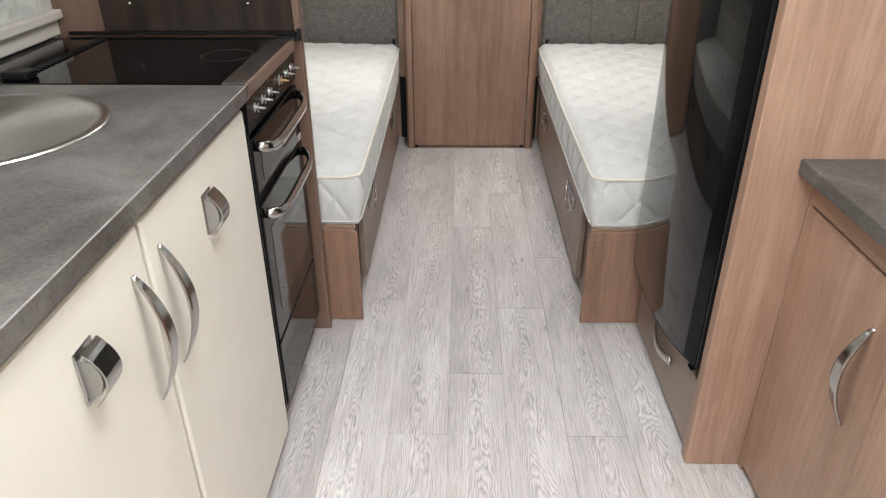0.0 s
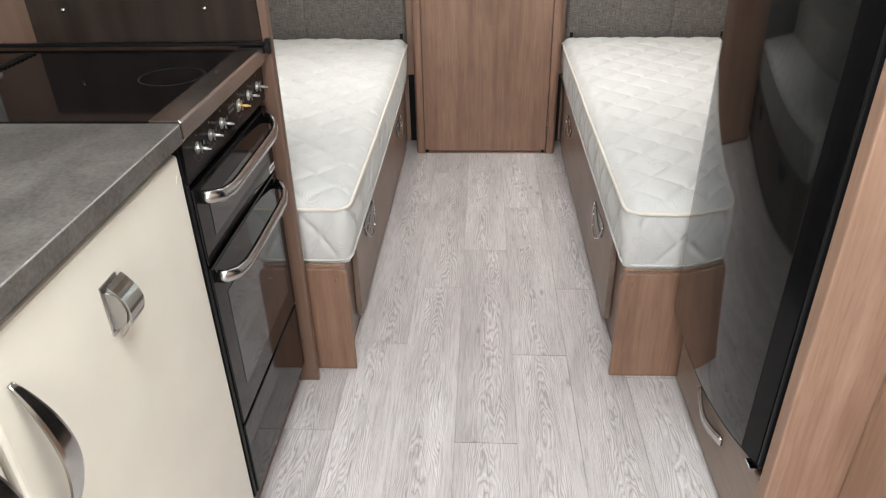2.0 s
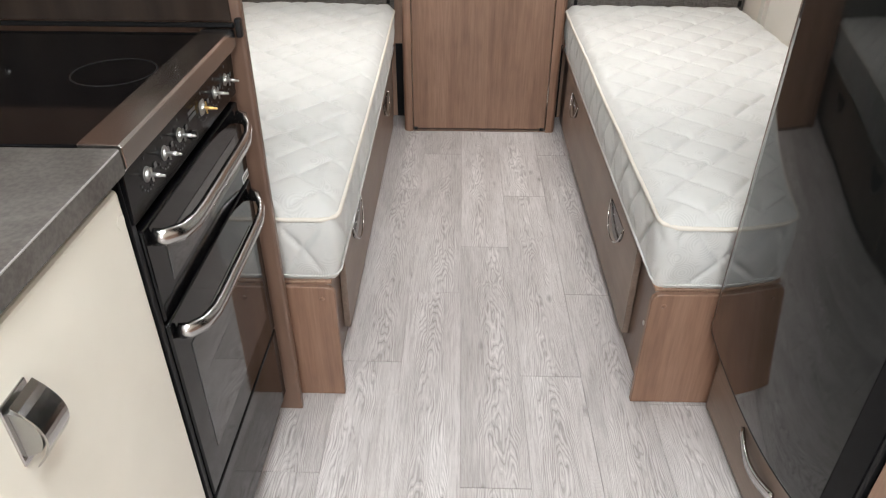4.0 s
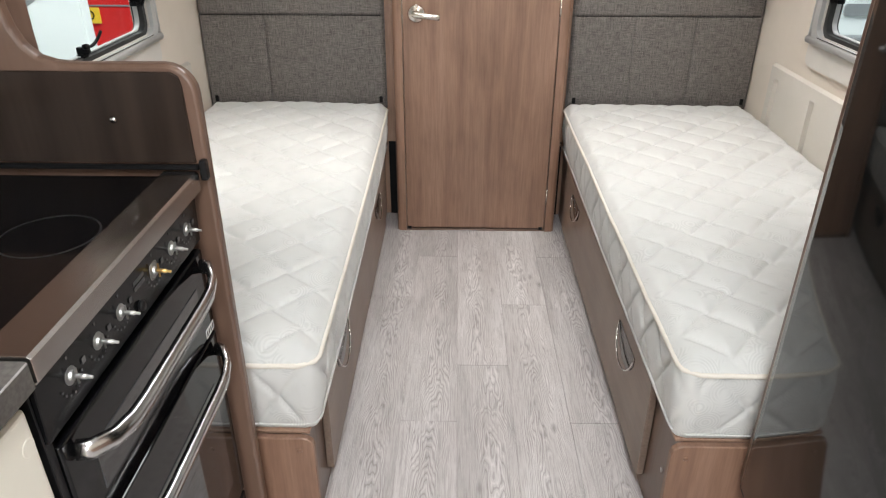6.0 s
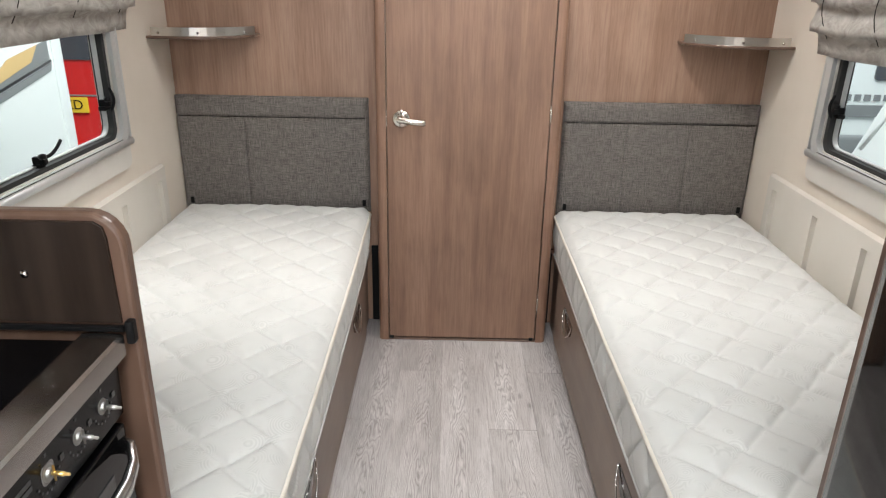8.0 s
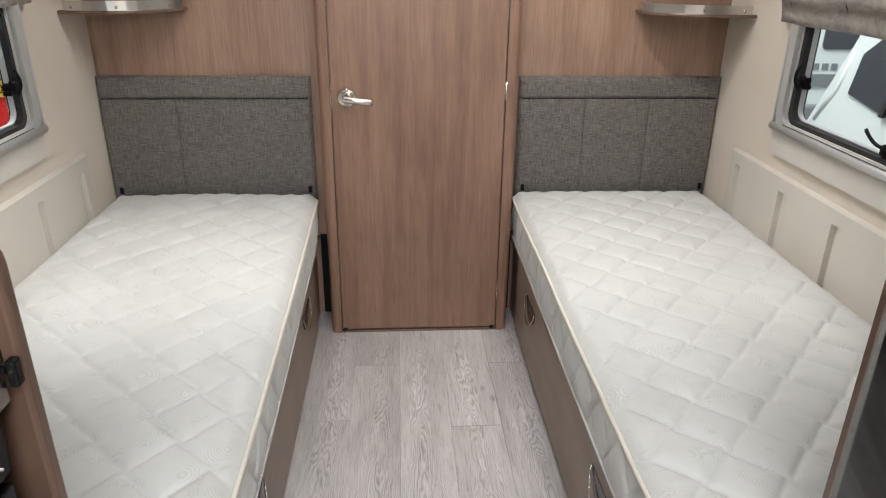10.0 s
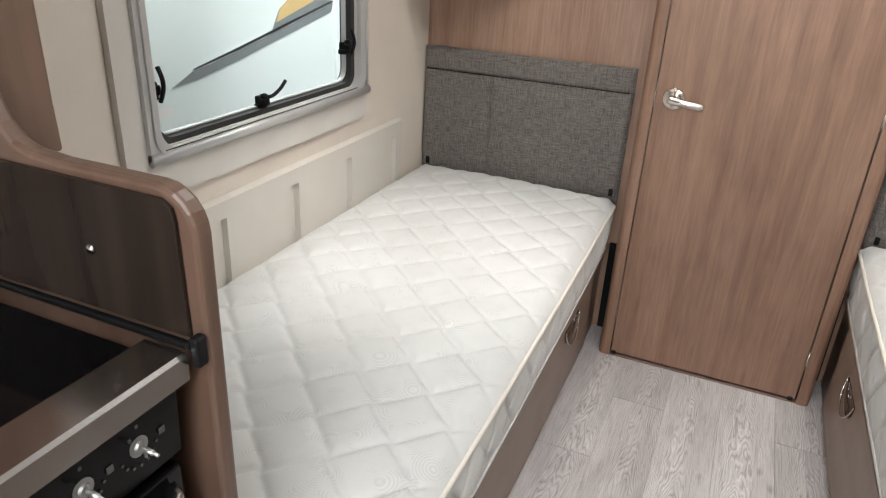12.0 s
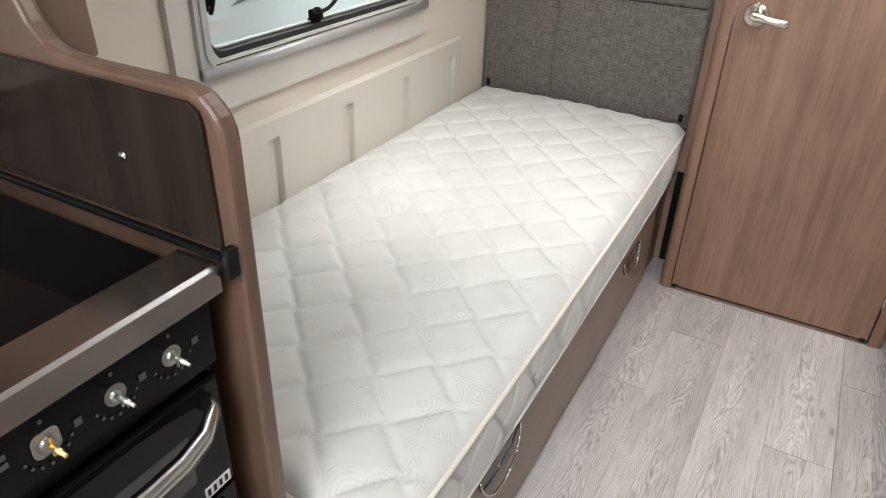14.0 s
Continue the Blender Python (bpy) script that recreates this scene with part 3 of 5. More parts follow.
def window(name, x_in, sgn, y0, y1, latches):
    """sgn: the way into the room. Surround, aluminium frame, seal, pane and catches."""
    w = thing(name, (x_in, (y0 + y1) / 2, WIN_Z0), "caravan side window with grey aluminium frame and black catches", "window", kind="structure")
    z0, z1 = WIN_Z0, WIN_Z1
    X = lambda d: x_in + sgn * d
    lo = lambda a, c: (min(X(a), X(c)), max(X(a), X(c)))
    part("surround", ring_prism(rounded(y0 - 0.075, y1 + 0.052, z0 - 0.098, z1 + 0.1, 0.03), rounded(y0 + 0.004, y1 - 0.004, z0 + 0.004, z1 - 0.004, 0.03), "x", *lo(0.0005, 0.016)), SURROUND, w, "pale grey moulded surround")
    fr = part("window_frame", ring_prism(rounded(y0 - 0.022, y1 + 0.045, z0 - 0.022, z1 + 0.03, 0.006), rounded(y0 + 0.0, y1 - 0.0, z0 + 0.0, z1 - 0.0, 0.045), "x", *lo(0.006, 0.026)), ALU, w, "grey aluminium frame")
    part("inner_lip", ring_prism(rounded(y0 - 0.010, y1 + 0.026, z0 - 0.01, z1 + 0.01, 0.04), rounded(y0 + 0.004, y1 - 0.004, z0 + 0.004, z1 - 0.004, 0.042), "x", *lo(0.024, 0.031)), ALU, fr)
    part("bottom_rail", sweep([(X(0.024), y0 - 0.022, z0 - 0.013), (X(0.024), y1 + 0.045, z0 - 0.013)], circle(0.0125, 12)), ALU, fr, "", True)
    # Raised dark strip paints the shade of a groove along the rail.
    part("rail_groove_shade", sweep([(X(0.0295), y0 + 0.01, z0 + 0.0015), (X(0.0295), y1 - 0.02, z0 + 0.0015)], circle(0.0022, 6)), RUBBER, fr, "dark strip for the shade in the rail groove", True)
    part("side_channel", sweep([(X(0.0275), y1 + 0.034, z0 + 0.0), (X(0.0275), y1 + 0.034, z1)], circle(0.006, 8), up=(0, 1, 0)), ALU, fr, "aluminium blind channel", True)
    part("seal", ring_prism(rounded(y0 + 0.002, y1 - 0.002, z0 + 0.002, z1 - 0.002, 0.043), rounded(y0 + 0.020, y1 - 0.020, z0 + 0.016, z1 - 0.016, 0.038), "x", *lo(-0.028, 0.010)), RUBBER, w, "black rubber seal")
    part("pane_rim", ring_prism(rounded(y0 + 0.022, y1 - 0.022, z0 + 0.018, z1 - 0.018, 0.037), rounded(y0 + 0.025, y1 - 0.025, z0 + 0.021, z1 - 0.021, 0.035), "x", *lo(-0.020, -0.006)), ALU, w, "thin bright pane rim")
    pane = part("pane", prism(rounded(y0 + 0.014, y1 - 0.014, z0 + 0.012, z1 - 0.012, 0.04), "x", *lo(-0.024, -0.020)), PANE, w, "clear acrylic pane")
    pane.visible_shadow = False
    for yy, zz, upright in latches:
        c = part("catch", box(*lo(-0.018, 0.016), yy - 0.008, yy + 0.008, zz - 0.012, zz + 0.008, 0.003, 2), BLACK, w, "black plastic window catch")
        if upright:
            pts = [(X(0.014 + 0.012 * math.sin(t * 3)), yy + 0.004, zz - 0.025 + 0.068 * t) for t in [i / 8 for i in range(9)]]
        else:
            pts = [(X(0.016 + 0.018 * t), yy + 0.048 * t, zz + 0.008 + 0.034 * t * t) for t in [i / 8 for i in range(9)]]
        part("catch_lever", sweep(pts, circle(0.0045, 8), up=(0.3, 0.2, 1) if not upright else (1, 0, 0)), BLACK, c, "", True)
        part("catch_boss", lathe([(0.007, 0), (0.008, 0.010), (0.006, 0.016)], (X(0.008), yy - 0.014, zz + 0.010), (sgn, 0, 0.2), 12), BLACK, c, "", True)
        part("catch_base", box(*lo(-0.018, 0.004), yy - 0.013, yy + 0.013, zz - 0.024, zz - 0.011, 0.002), BLACK, c)
    return w


window("window_1", XL, 1, WIN_Y0, WIN_Y1, [(3.948, 0.903, False), (3.615, 0.985, True), (4.326, 0.985, True)])
window("window_2", XR, -1, 3.60, 4.370, [(3.93, 0.903, False), (4.336, 1.0, True)])
part("window_mark", box(XL - 0.0190, XL - 0.0185, 3.625, 3.68, 0.915, 0.935, 0), LABELWHITE, bpy.data.objects["window_1"], "faint printed mark on the pane")


# roman blinds, half raised
def roman_blind(x_in, sgn, y0, y1, zb):
    bl = thing("roman_blind", (x_in, (y0 + y1) / 2, zb), "grey marbled fabric roman blind drawn half up over the window", "blind", "window blinds")
    n = 36
    folds = [(0.020, 0.0), (0.024, 0.03), (0.028, 0.055), (0.046, 0.070), (0.058, 0.066), (0.062, 0.085), (0.050, 0.11), (0.044, 0.135), (0.060, 0.150), (0.070, 0.148), (0.072, 0.17), (0.058, 0.20), (0.060, 0.235), (0.070, 0.25), (0.060, 0.29), (0.045, 0.42)]
    bm = bmesh.new()
    rows = []
    for d, h in folds:
        row = []
        for i in range(n + 1):
            y = y0 + (y1 - y0) * i / n
            wob = 0.006 * noise.noise((y * 9, h * 12, 3.0 + sgn)) + 0.003 * noise.noise((y * 31, h * 30, 8.0))
            drop = 0.008 * noise.noise((y * 5, h * 4, 1.0)) if 0 < h < 0.4 else 0.003 * noise.noise((y * 5, 0, 1.0))
            row.append(bm.verts.new((x_in + sgn * (d + wob), y, zb + h + drop)))
        rows.append(row)
    for a, c in zip(rows, rows[1:]):
        for i in range(n):
            bm.faces.new((a[i], a[i + 1], c[i + 1], c[i]))
    bmesh.ops.recalc_face_normals(bm, faces=bm.faces[:])
    bmesh.ops.solidify(bm, geom=bm.faces[:], thickness=0.0015)
    part("fabric", bm, BLIND, bl, "", True)
    for k in range(4):
        yy = y0 + (y1 - y0) * (0.08 + 0.28 * k)
        pts = [(x_in + sgn * (0.030 + 0.035 * math.sin(t * 3.14) + 0.012), yy + 0.006 * math.sin(5 * t + k), zb + 0.05 + 0.18 * t) for t in [i / 8 for i in range(9)]]
        part("cord", sweep(pts, circle(0.0012, 5), up=(1, 0, 0)), BLACK, bl, "thin dark lift cord", True)
    part("head_rail", box(min(x_in, x_in + sgn * 0.05), max(x_in, x_in + sgn * 0.05), y0, y1, zb + 0.40, zb + 0.44, 0.004), BLIND, bl)


roman_blind(XL + 0.012, 1, 3.505, 4.46, 1.187)
roman_blind(XR - 0.012, -1, 3.50, 4.46, 1.150)


# ---- headboards ----
def headboard(xa, xb, seams, label):
    y0, y1 = 4.838, Y1 - 0.001
    hb = thing("headboard", ((xa + xb) / 2, y1, 0.485), label, "headboard", "padded headboards")
    nx, zs = 64, [0.015 + z for z in (0.47, 0.476, 0.486, 0.55, 0.65, 0.75, 0.815, 0.826, 0.832, 0.836, 0.8385, 0.841, 0.845, 0.851, 0.862, 0.88, 0.898, 0.907, 0.912)]
    bm = bmesh.new()
    xs = sorted({xa + (xb - xa) * i / nx for i in range(nx + 1)} | {xa + 0.004, xa + 0.010, xb - 0.004, xb - 0.010} | {s + d for s in seams for d in (-0.012, -0.006, -0.0025, 0, 0.0025, 0.006, 0.012)})
    grid = []
    for z in zs:
        row = []
        for x in xs:
            e = min(x - xa, xb - x, z - 0.485, 0.927 - z)
            d = 0.012 * max(0.0, 1 - e / 0.014) ** 2
            d += 0.006 * math.exp(-((z - 0.8535) / 0.004) ** 2)
            if z < 0.8535:
                for s in seams:
                    d += 0.0055 * math.exp(-((x - s) / 0.0035) ** 2) + 0.003 * math.exp(-((x - s) / 0.016) ** 2)
            d += 0.0018 * noise.noise((x * 7, z * 7, xa)) + 0.0015 * math.exp(-((z - 0.837) / 0.012) ** 2)
            row.append(bm.verts.new((x, y0 + d, z)))
        grid.append(row)
    for a, c in zip(grid, grid[1:]):
        for i in range(len(xs) - 1):
            bm.faces.new((a[i], a[i + 1], c[i + 1], c[i]))
    rim = [e for e in bm.edges if e.is_boundary]
    ext = bmesh.ops.extrude_edge_only(bm, edges=rim)
    for q in ext["geom"]:
        if isinstance(q, bmesh.types.BMVert):
            q.co.y = y1
    bmesh.ops.recalc_face_normals(bm, faces=bm.faces[:])
    part("padded_face", bm, CLOTH, hb, "", True)
    part("seam_piping", sweep([(xa + 0.012 + (xb - xa - 0.024) * i / 10, y0 + 0.0035, 0.8525) for i in range(11)], circle(0.0014, 6)), BLACK, hb, "dark stitched seam line", True)
    for q in seams:
        part("upright_seam", sweep([(q, y0 + 0.0075, 0.50 + 0.035 * i) for i in range(10)], circle(0.0012, 6), up=(0, 1, 0)), CLOTH, hb, "", True)
    for xx in (xa + 0.028, xb - 0.022):
        part("fixing_clip", box(xx - 0.007, xx + 0.007, y0 - 0.004, y0 + 0.01, 0.511, 0.536, 0.002), BLACK, hb, "small black fixing clip")


headboard(XL + 0.003, -0.356, [-0.826], "grey woven padded headboard with one upright seam above the bed")
headboard(0.377, XR - 0.003, [0.620, 0.855], "grey woven padded headboard with two upright seams above the bed")


# ---- corner shelves ----
def corner_shelf(x_wall, sgn):
    X = lambda d: x_wall + sgn * d
    sh = thing("corner_shelf", (X(0.18), Y1, 1.13), "small walnut corner shelf with a clear screwed lip", "shelf", "corner shelves")
    arc = [(X(0.002), Y1 - 0.20)]
    for i in range(13):
        t = i / 12
        arc.append((X(0.02 + 0.317 * t), Y1 - 0.205 - 0.030 * math.sin(t * math.pi * 0.62) + 0.150 * t ** 2.6))
    pts = arc + [(X(0.337), Y1 - 0.001), (X(0.002), Y1 - 0.001)]
    part("shelf_board", prism(pts, "z", 1.142, 1.152, 0.003, 2), EDGE, sh)
    rail = [(p[0], p[1] + 0.008, 1.164) for p in arc[1:]]
    part("lip", sweep(rail, [(-0.0015, -0.012), (0.0015, -0.012), (0.0015, 0.016), (-0.0015, 0.016)]), STEEL, sh, "brushed pale lip strip")
    for i in (1, 6, 11):
        p = arc[1 + i]
        part("screw", lathe([(0.0045, 0), (0.0045, 0.002), (0.002, 0.0035)], (p[0], p[1] + 0.0065, 1.162), (0, -1, 0), 10), CHROME, sh, "", True)


corner_shelf(XL, 1)
corner_shelf(XR, -1)


# ---- beds ----
def quilt(x, y):
    """Puffed squares set cornerwise, whose stitch lines step aside at each crossing."""
    s = 0.105
    u, w = (x + y) / (1.414 * s), (x - y) / (1.414 * s)
    u += 0.035 * noise.noise((x * 5, y * 5, 4.0))
    w += 0.035 * noise.noise((x * 5, y * 5, 9.0))
    p, q = u - 0.075 * (w - math.floor(w) - 0.5), w + 0.075 * (u - math.floor(u) - 0.5)
    d = min(abs(p - round(p)), abs(q - round(q)))
    return 0.0090 * (1 - math.exp(-d / 0.13)) + 0.0058 * (1 - math.exp(-d / 0.035))


def mattress(xa, xb, ya, yb, inner_right, taper, label):
    """xa < xb; the aisle side narrows towards the head by taper."""
    z0, z1 = 0.334, 0.516
    mt = thing("mattress", ((xa + xb) / 2, (ya + yb) / 2, z0), label, "mattress", "single mattresses")
    nx, ny = 150, 330

    def edges(y):
        t = max(0.0, (y - ya) / (yb - ya))
        k = taper * t ** 2.0
        return (xa, xb - k) if inner_right else (xa + k, xb)
    bm = bmesh.new()
    top = []
    rc = 0.034
    for j in range(ny + 1):
        y = ya + (yb - ya) * j / ny
        row = []
        a, c = edges(y)
        cut = 0.0
        e = min(y - ya, yb - y)
        if e < rc:
            cut = rc - math.sqrt(max(0.0, rc * rc - (rc - e) ** 2))
        a, c = a + cut, c - cut
        for i in range(nx + 1):
            x = a + (c - a) * i / nx
            m = min(x - a, c - x, y - ya, yb - y)
            fall = 0.016 * max(0.0, 1 - m / 0.03) ** 2
            sag = 0.006 * noise.noise((x * 3, y * 3, 2.0))
            row.append(bm.verts.new((x, y, z1 + quilt(x, y) * min(1.0, m / 0.05 + 0.1) - fall + sag)))
        top.append(row)
    for a, c in zip(top, top[1:]):
        for i in range(nx):
            bm.faces.new((a[i], a[i + 1], c[i + 1], c[i]))
    rim = [q[0] for q in top] + top[-1][1:] + [q[-1] for q in top[::-1]][1:] + top[0][::-1][1:-1]
    cen = Vector(((xa + xb) / 2, (ya + yb) / 2, 0))
    n = len(rim)
    prev = rim
    levels = [0.0, 0.05, 0.1] + [0.15 + 0.75 * i / 16 for i in range(17)] + [0.94, 0.975, 1.0]
    dirs = []
    for i in range(n):
        t = rim[(i + 2) % n].co - rim[i - 2].co
        d = Vector((t.y, -t.x, 0))
        d = d.normalized() if d.length > 1e-6 else Vector((0, 0, 0))
        if d.dot(rim[i].co - cen) < 0:
            d = -d
        dirs.append(d)
    run = 0.0
    runs = []
    for i in range(n):
        runs.append(run)
        run += (rim[(i + 1) % n].co - rim[i].co).length
    base_pts = [q.co.copy() for q in rim]
    for lv in levels[1:]:
        cur = []
        for i in range(n):
            p = base_pts[i]
            z = p.z + (z0 - p.z) * lv
            s = runs[i]
            bulge = -0.012 * lv + 0.009 * math.sin(math.pi * lv) ** 0.7 + 0.003 * math.sin(math.pi * lv) * math.sin(s / 0.06 + 2.5 * math.sin(lv * 3))
            wob = 0.10 * noise.noise((s * 9, lv * 2, xa))
            dq = abs(((s / 0.135 + (lv - 0.5) * 0.9 + wob) % 1.0) - 0.5) * 2
            dq2 = abs(((s / 0.135 - (lv - 0.5) * 0.9 - wob) % 1.0) - 0.5) * 2
            dd = min(1 - dq, 1 - dq2)
            bulge -= 0.0105 * math.exp(-dd / 0.08) * math.sin(math.pi * min(1.0, lv * 1.05)) ** 0.6
            if lv == 1.0:
                bulge = -0.012
            cur.append(bm.verts.new(p + dirs[i] * bulge + Vector((0, 0, z - p.z))))
        for i in range(n):
            bm.faces.new((prev[i], prev[(i + 1) % n], cur[(i + 1) % n], cur[i]))
        prev = cur
    bm.faces.new(prev)
    bmesh.ops.recalc_face_normals(bm, faces=bm.faces[:])
    part("quilted_cover", bm, TICK, mt, "white quilted ticking", True)
    loop = [p + d * 0.001 + Vector((0, 0, -0.004)) for p, d in list(zip(base_pts, dirs))[::3]]
    part("top_piping", sweep(loop, circle(0.0055, 7), closed=True), PIPE, mt, "cream taped edge", True)
    low = [Vector((p.x, p.y, z0 + 0.012)) + d * -0.007 for p, d in list(zip(base_pts, dirs))[::4]]
    part("bottom_piping", sweep(low, circle(0.0032, 6), closed=True), TICK, mt, "cream taped edge", True)


mattress(-1.062, -0.331, 3.104, 4.812, True, 0.020, "white quilted single mattress with cream piping on the bed base")
mattress(0.355, 1.080, 3.092, 4.812, False, 0.008, "white quilted single mattress with cream piping beside the fridge")


def d_handle(parent, x, sgn, y, z, r=0.075):
    """A half-round flat plate, dark for a recess's shade, with a thin metal rim, on a side panel."""
    n = 16
    pts = [(y + r * 1.15 * math.cos(a), z - r * math.sin(a)) for a in [math.pi * i / n for i in range(n + 1)]]
    a, c = sorted((x - sgn * 0.001, x + sgn * 0.0015))
    # Nothing is sunk here; the dark colour paints the recess's shade.
    cup = part("pull_shade_plate", prism(pts, "x", a, c), DARK, parent, "flat half-round plate, dark for the shade of a pull recess")
    arc = [(x + sgn * (0.003 + 0.010 * math.sin(math.pi * i / n)), q[0], q[1]) for i, q in enumerate(pts)]
    part("pull_rim", sweep(arc, circle(0.0022, 8), up=(1, 0, 0)), CHROME, cup, "thin polished rim", True)


def bed_base(x_wall, x_side, sgn, y_foot, foot_x1, label):
    """sgn: the way to the aisle. x_side: the face of the locker front."""
    bd = thing("bed_base", ((x_wall + x_side) / 2, (y_foot + Y1) / 2, 0), label, "bed", "single bed bases")
    srt = lambda a, c: (min(a, c), max(a, c))
    foot_x0 = x_side + sgn * 0.010
    r = 0.022
    a, c = srt(foot_x0, foot_x1)
    if sgn > 0:
        pts = [(a, 0.001), (c, 0.001), (c, 0.331 - r)] + [(c - r + r * math.cos(radians(t)), 0.331 - r + r * math.sin(radians(t))) for t in (30, 60, 90)] + [(a, 0.331)]
    else:
        pts = [(a, 0.001), (c, 0.001), (c, 0.331), (a + r, 0.331)] + [(a + r - r * math.sin(radians(t)), 0.331 - r + r * math.cos(radians(t))) for t in (30, 60, 90)]
    part("foot_panel", prism(pts, "y", y_foot, y_foot + 0.016, 0.002, 1), WOOD_DARKER, bd, "walnut laminate foot panel")
    a, c = srt(x_wall, x_side - sgn * 0.018)
    # Body takes the darker edging wood to deepen the shade in that gap.
    part("locker_body", box(a, c, y_foot + 0.017, Y1 - 0.012, 0.001, 0.325, 0.001), EDGE, bd)
    a, c = srt(x_side - sgn * 0.017, x_side)
    fr = part("locker_front", prism(rounded(y_foot + 0.20, 4.64, 0.045, 0.322, 0.012, 3), "x", a, c, 0.002, 1), TAUPE, bd, "taupe laminate drop-down front")
    d_handle(fr, x_side, sgn, 3.511, 0.284)
    d_handle(fr, x_side, sgn, 4.37, 0.278, 0.065)
    part("bed_board", box(*srt(x_wall, x_side + sgn * 0.0), y_foot + 0.02, Y1 - 0.012, 0.326, 0.3335, 0.001), WOOD_Y, bd)
    part("fixing_plate", lathe([(0.006, 0), (0.006, 0.002)], (x_side - sgn * 0.018, y_foot + 0.1, 0.17), (sgn, 0, 0), 10), STEEL, bd, "", True)
    part("screw_cap", lathe([(0.006, 0), (0.005, 0.0015)], (foot_x0 - sgn * 0.03, y_foot, 0.30), (0, -1, 0), 10), WOOD_DARKER, bd, "", True)


bed_base(XL + 0.002, -0.357, 1, 3.087, -0.72, "walnut laminate bed base with taupe locker front")
bed_base(XR - 0.002, 0.369, -1, 3.081, 0.85, "walnut laminate bed base with taupe locker front beside the fridge")

# ---- kitchen end panel and splashback ----
ep = thing("kitchen_end_panel", (-0.77, PANEL_Y, 0), "walnut kitchen end panel with rounded corner and swept upright", "panel")
r = 0.045
px0 = -0.444
out = [(XL, 0.0), (px0, 0.0), (px0, 1.078 - r)] + [(px0 - r + r * math.cos(radians(t)), 1.078 - r + r * math.sin(radians(t))) for t in (15, 30, 45, 60, 75, 90)]
out += [(-0.606, 1.0775), (-0.642, 1.080), (-0.664, 1.087), (-0.680, 1.102), (-0.691, 1.125), (-0.697, 1.155), (-0.699, 1.195), (-0.699, H - 0.002), (XL, H - 0.002)]
panel = part("board", prism(out, "y", PANEL_Y, PANEL_Y + 0.022, 0.006, 3), EDGE, ep)
up = [(XL + 0.02, 1.05), (-0.706, 1.05), (-0.708, 1.10), (-0.708, H - 0.002), (XL + 0.02, H - 0.002)]
part("post", prism(up, "y", PANEL_Y + 0.0225, PANEL_Y + 0.088, 0.006, 3), EDGE, ep, "walnut upright behind the swept edge")
part("trim_strip", prism([(px0 - 0.60, 0.9228), (px0 - 0.012, 0.9228), (px0 - 0.012, 0.9305), (px0 - 0.60, 0.9305)], "y", PANEL_Y - 0.0150, PANEL_Y - 0.0062, 0.002, 1), BLACK, ep, "black plastic sealing strip")
part("trim_end_cap", box(px0 - 0.0105, px0 + 0.0005, PANEL_Y - 0.0150, PANEL_Y - 0.0005, 0.906, 0.938, 0.003, 2), BLACK, ep, "black end cap")

sp = thing("splashback", (-0.7, PANEL_Y, 0.937), "dark glossy splashback panel beside the hob", "splashback")
pts = [(-0.951, 0.9315), (-0.461, 0.9315), (-0.463, 1.046), (-0.466, 1.060), (-0.477, 1.067), (-0.951, 1.068)]
part("board", prism(pts, "y", PANEL_Y - 0.006, PANEL_Y - 0.0005, 0.001, 1), DARK, sp)
for xx, zz in ((-0.571, 0.998), (-0.872, 0.998)):
    part("screw", lathe([(0.0055, 0), (0.0055, 0.0015), (0.003, 0.004)], (xx, PANEL_Y - 0.006, zz), (0, -1, 0), 12), CHROME, sp, "", True)

# kitchen wall board with ledge
wb = structure("wall_board", box(XL + 0.0005, XL + 0.006, 0.5, PANEL_Y - 0.001, 0.985, 1.5, 0.001), MARBLE, "pale marbled wallboard behind the worktop", "wall board")
structure("wall_ledge", box(XL + 0.0005, XL + 0.03, 0.5, PANEL_Y - 0.001, 0.962, 0.985, 0.004, 2), MOULD, "narrow off-white ledge below the wallboard", "ledge")
structure("wall_upstand", box(XL + 0.0005, XL + 0.012, 0.5, PANEL_Y - 0.001, 0.921, 0.961, 0.003), MOULD, "off-white upstand behind the worktop", "upstand")


# Unseen locker, added so the hob reflects something dark and the worktop dims.
ol = thing("unseen_locker", (-0.93, 1.9, 1.42), "unseen walnut locker added to darken the hob reflection and the worktop", "cupboard")
part("carcass", box(XL + 0.002, -0.80, 0.6, PANEL_Y - 0.002, 1.42, H - 0.004, 0.003), EDGE, ol)
for k in range(3):
    part("locker_door", box(-0.799, -0.782, 0.61 + k * 0.795, 1.39 + k * 0.795, 1.435, H - 0.02, 0.004, 2), EDGE, ol)

# ---- worktop, sink, cupboards ----
SINK = (-0.826, 2.280)
SR = 0.200


